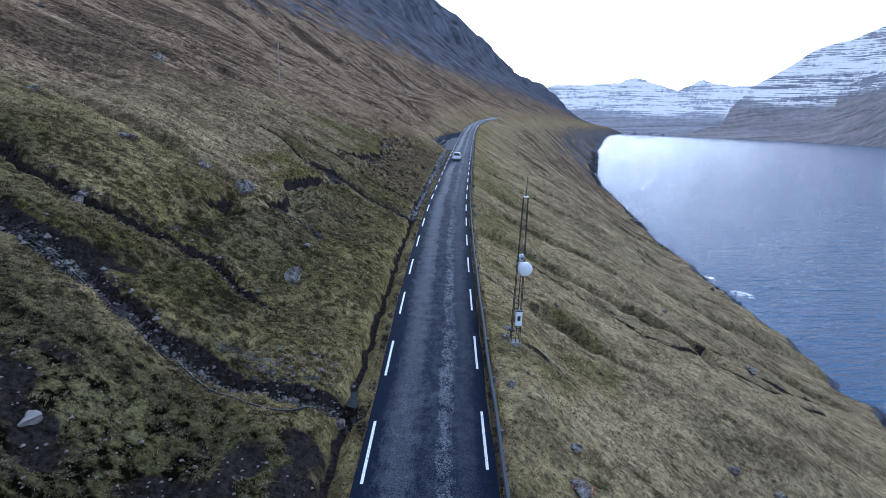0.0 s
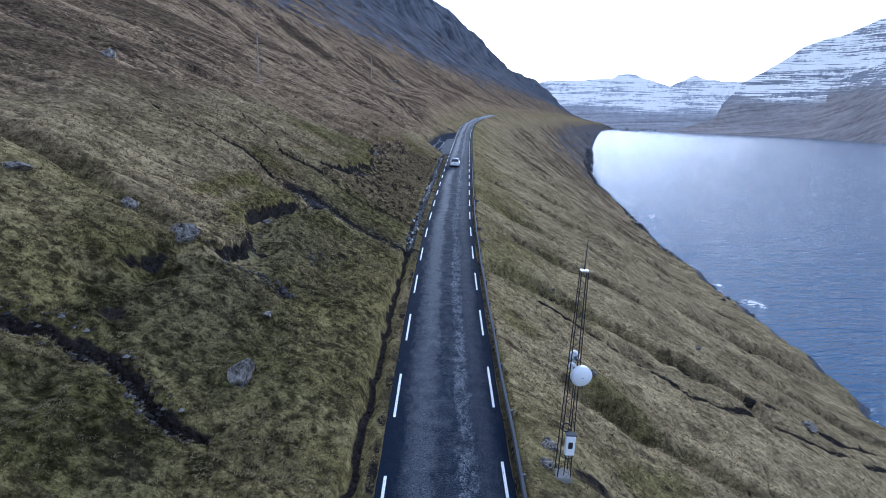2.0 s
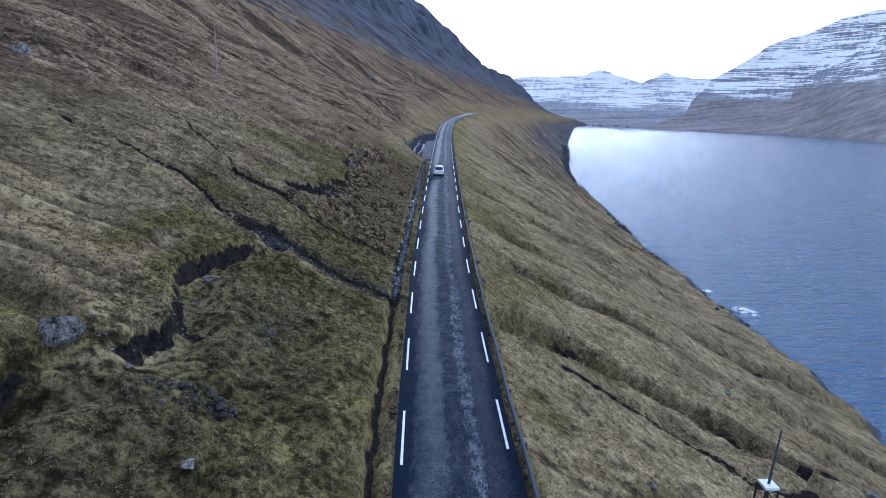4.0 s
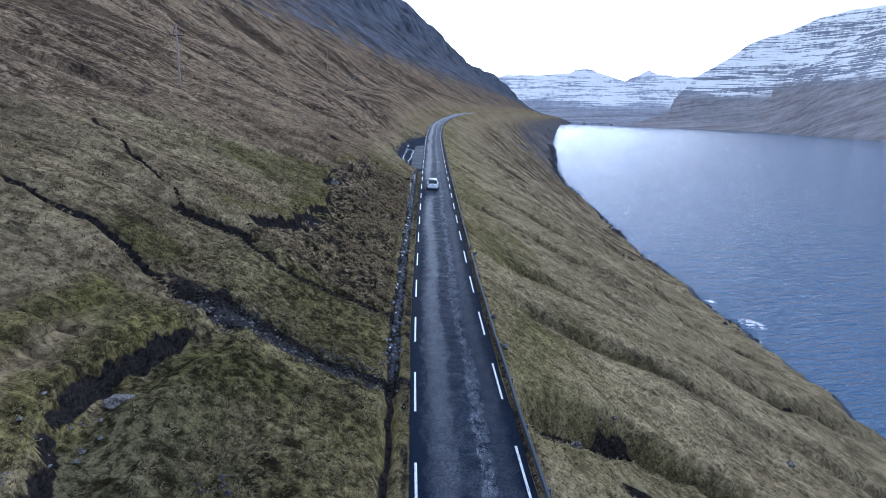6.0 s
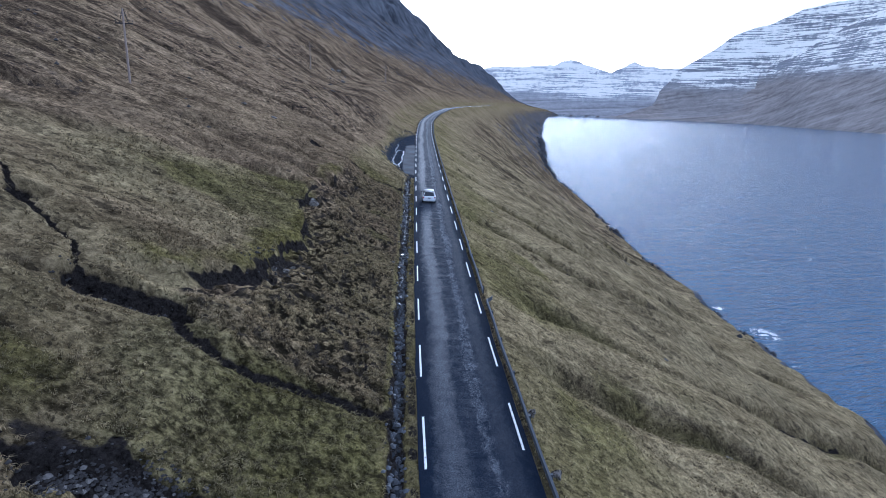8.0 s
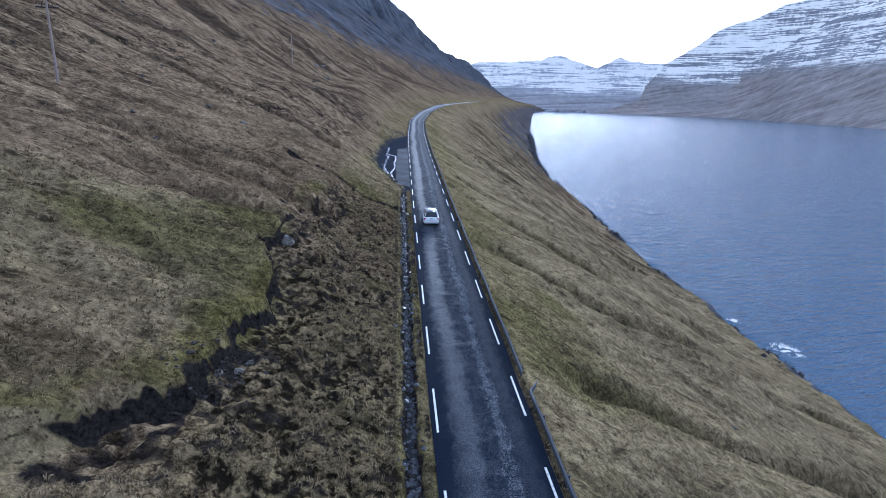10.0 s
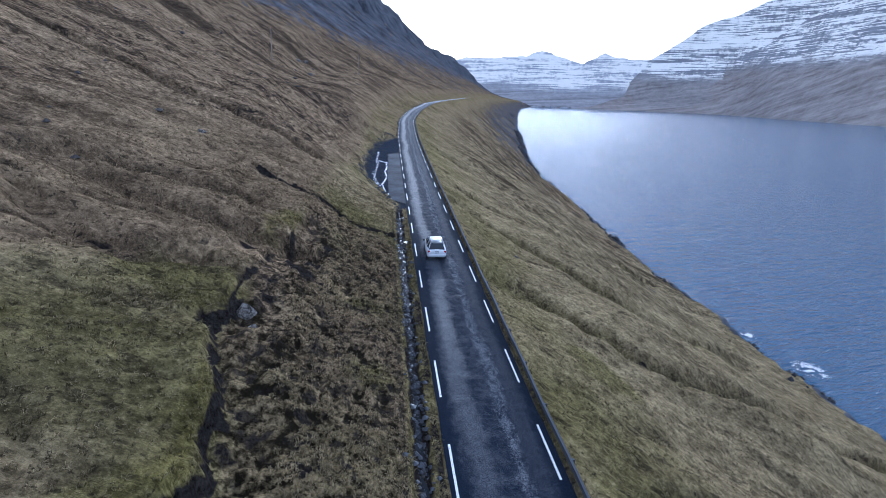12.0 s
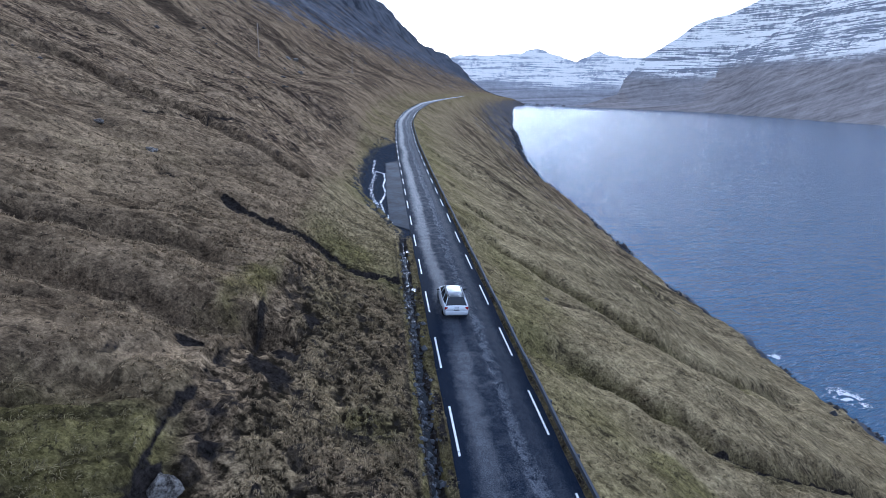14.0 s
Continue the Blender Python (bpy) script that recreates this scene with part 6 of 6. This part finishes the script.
def growing(dense, heather=False, verge=False):
    """Where clumps stand: off the road, the ditch, bare peat and gravel; heather: only on the rough strip below the peat edge."""
    def keep(x, y, d, r2):
        low, bare = cuts(x, y)
        off = (np.abs(d - 0.1) > 3.0) & (np.abs(d - DITCH) > 0.48) & (bare < 0.3 + 0.25 * r2.random(len(x))) & (low < 0.25) & (layby(x, y) < 0.2)
        patch = (0.6 + 0.5 * bumps(x / 2.2, y / 2.2, 101)) * (0.45 + 0.55 * ramp(mounds(x, y), 0.3, 0.75))
        patch = patch * (1 - ramp(d, 34, 62)) * (1 - ramp(-d, 22, 40)) * (1 - ramp(y, 95, 150))
        rough_strip = heath(x, y)[0] > 0.4
        if heather:
            patch = np.where(rough_strip, ramp(mounds(x, y) + 0.2 * bumps(x / 2, y / 2, 105), 0.4, 0.75), 0)
        else:
            patch = np.where(rough_strip, 0, patch) * np.where((d < -11) & (y > 38), 0.75, 1)
        if verge:
            return r2.random(len(x)) < 0.45 + 0.5 * bumps(x / 0.8, y / 0.8, 106)
        return off & (r2.random(len(x)) < patch * dense)
    return keep


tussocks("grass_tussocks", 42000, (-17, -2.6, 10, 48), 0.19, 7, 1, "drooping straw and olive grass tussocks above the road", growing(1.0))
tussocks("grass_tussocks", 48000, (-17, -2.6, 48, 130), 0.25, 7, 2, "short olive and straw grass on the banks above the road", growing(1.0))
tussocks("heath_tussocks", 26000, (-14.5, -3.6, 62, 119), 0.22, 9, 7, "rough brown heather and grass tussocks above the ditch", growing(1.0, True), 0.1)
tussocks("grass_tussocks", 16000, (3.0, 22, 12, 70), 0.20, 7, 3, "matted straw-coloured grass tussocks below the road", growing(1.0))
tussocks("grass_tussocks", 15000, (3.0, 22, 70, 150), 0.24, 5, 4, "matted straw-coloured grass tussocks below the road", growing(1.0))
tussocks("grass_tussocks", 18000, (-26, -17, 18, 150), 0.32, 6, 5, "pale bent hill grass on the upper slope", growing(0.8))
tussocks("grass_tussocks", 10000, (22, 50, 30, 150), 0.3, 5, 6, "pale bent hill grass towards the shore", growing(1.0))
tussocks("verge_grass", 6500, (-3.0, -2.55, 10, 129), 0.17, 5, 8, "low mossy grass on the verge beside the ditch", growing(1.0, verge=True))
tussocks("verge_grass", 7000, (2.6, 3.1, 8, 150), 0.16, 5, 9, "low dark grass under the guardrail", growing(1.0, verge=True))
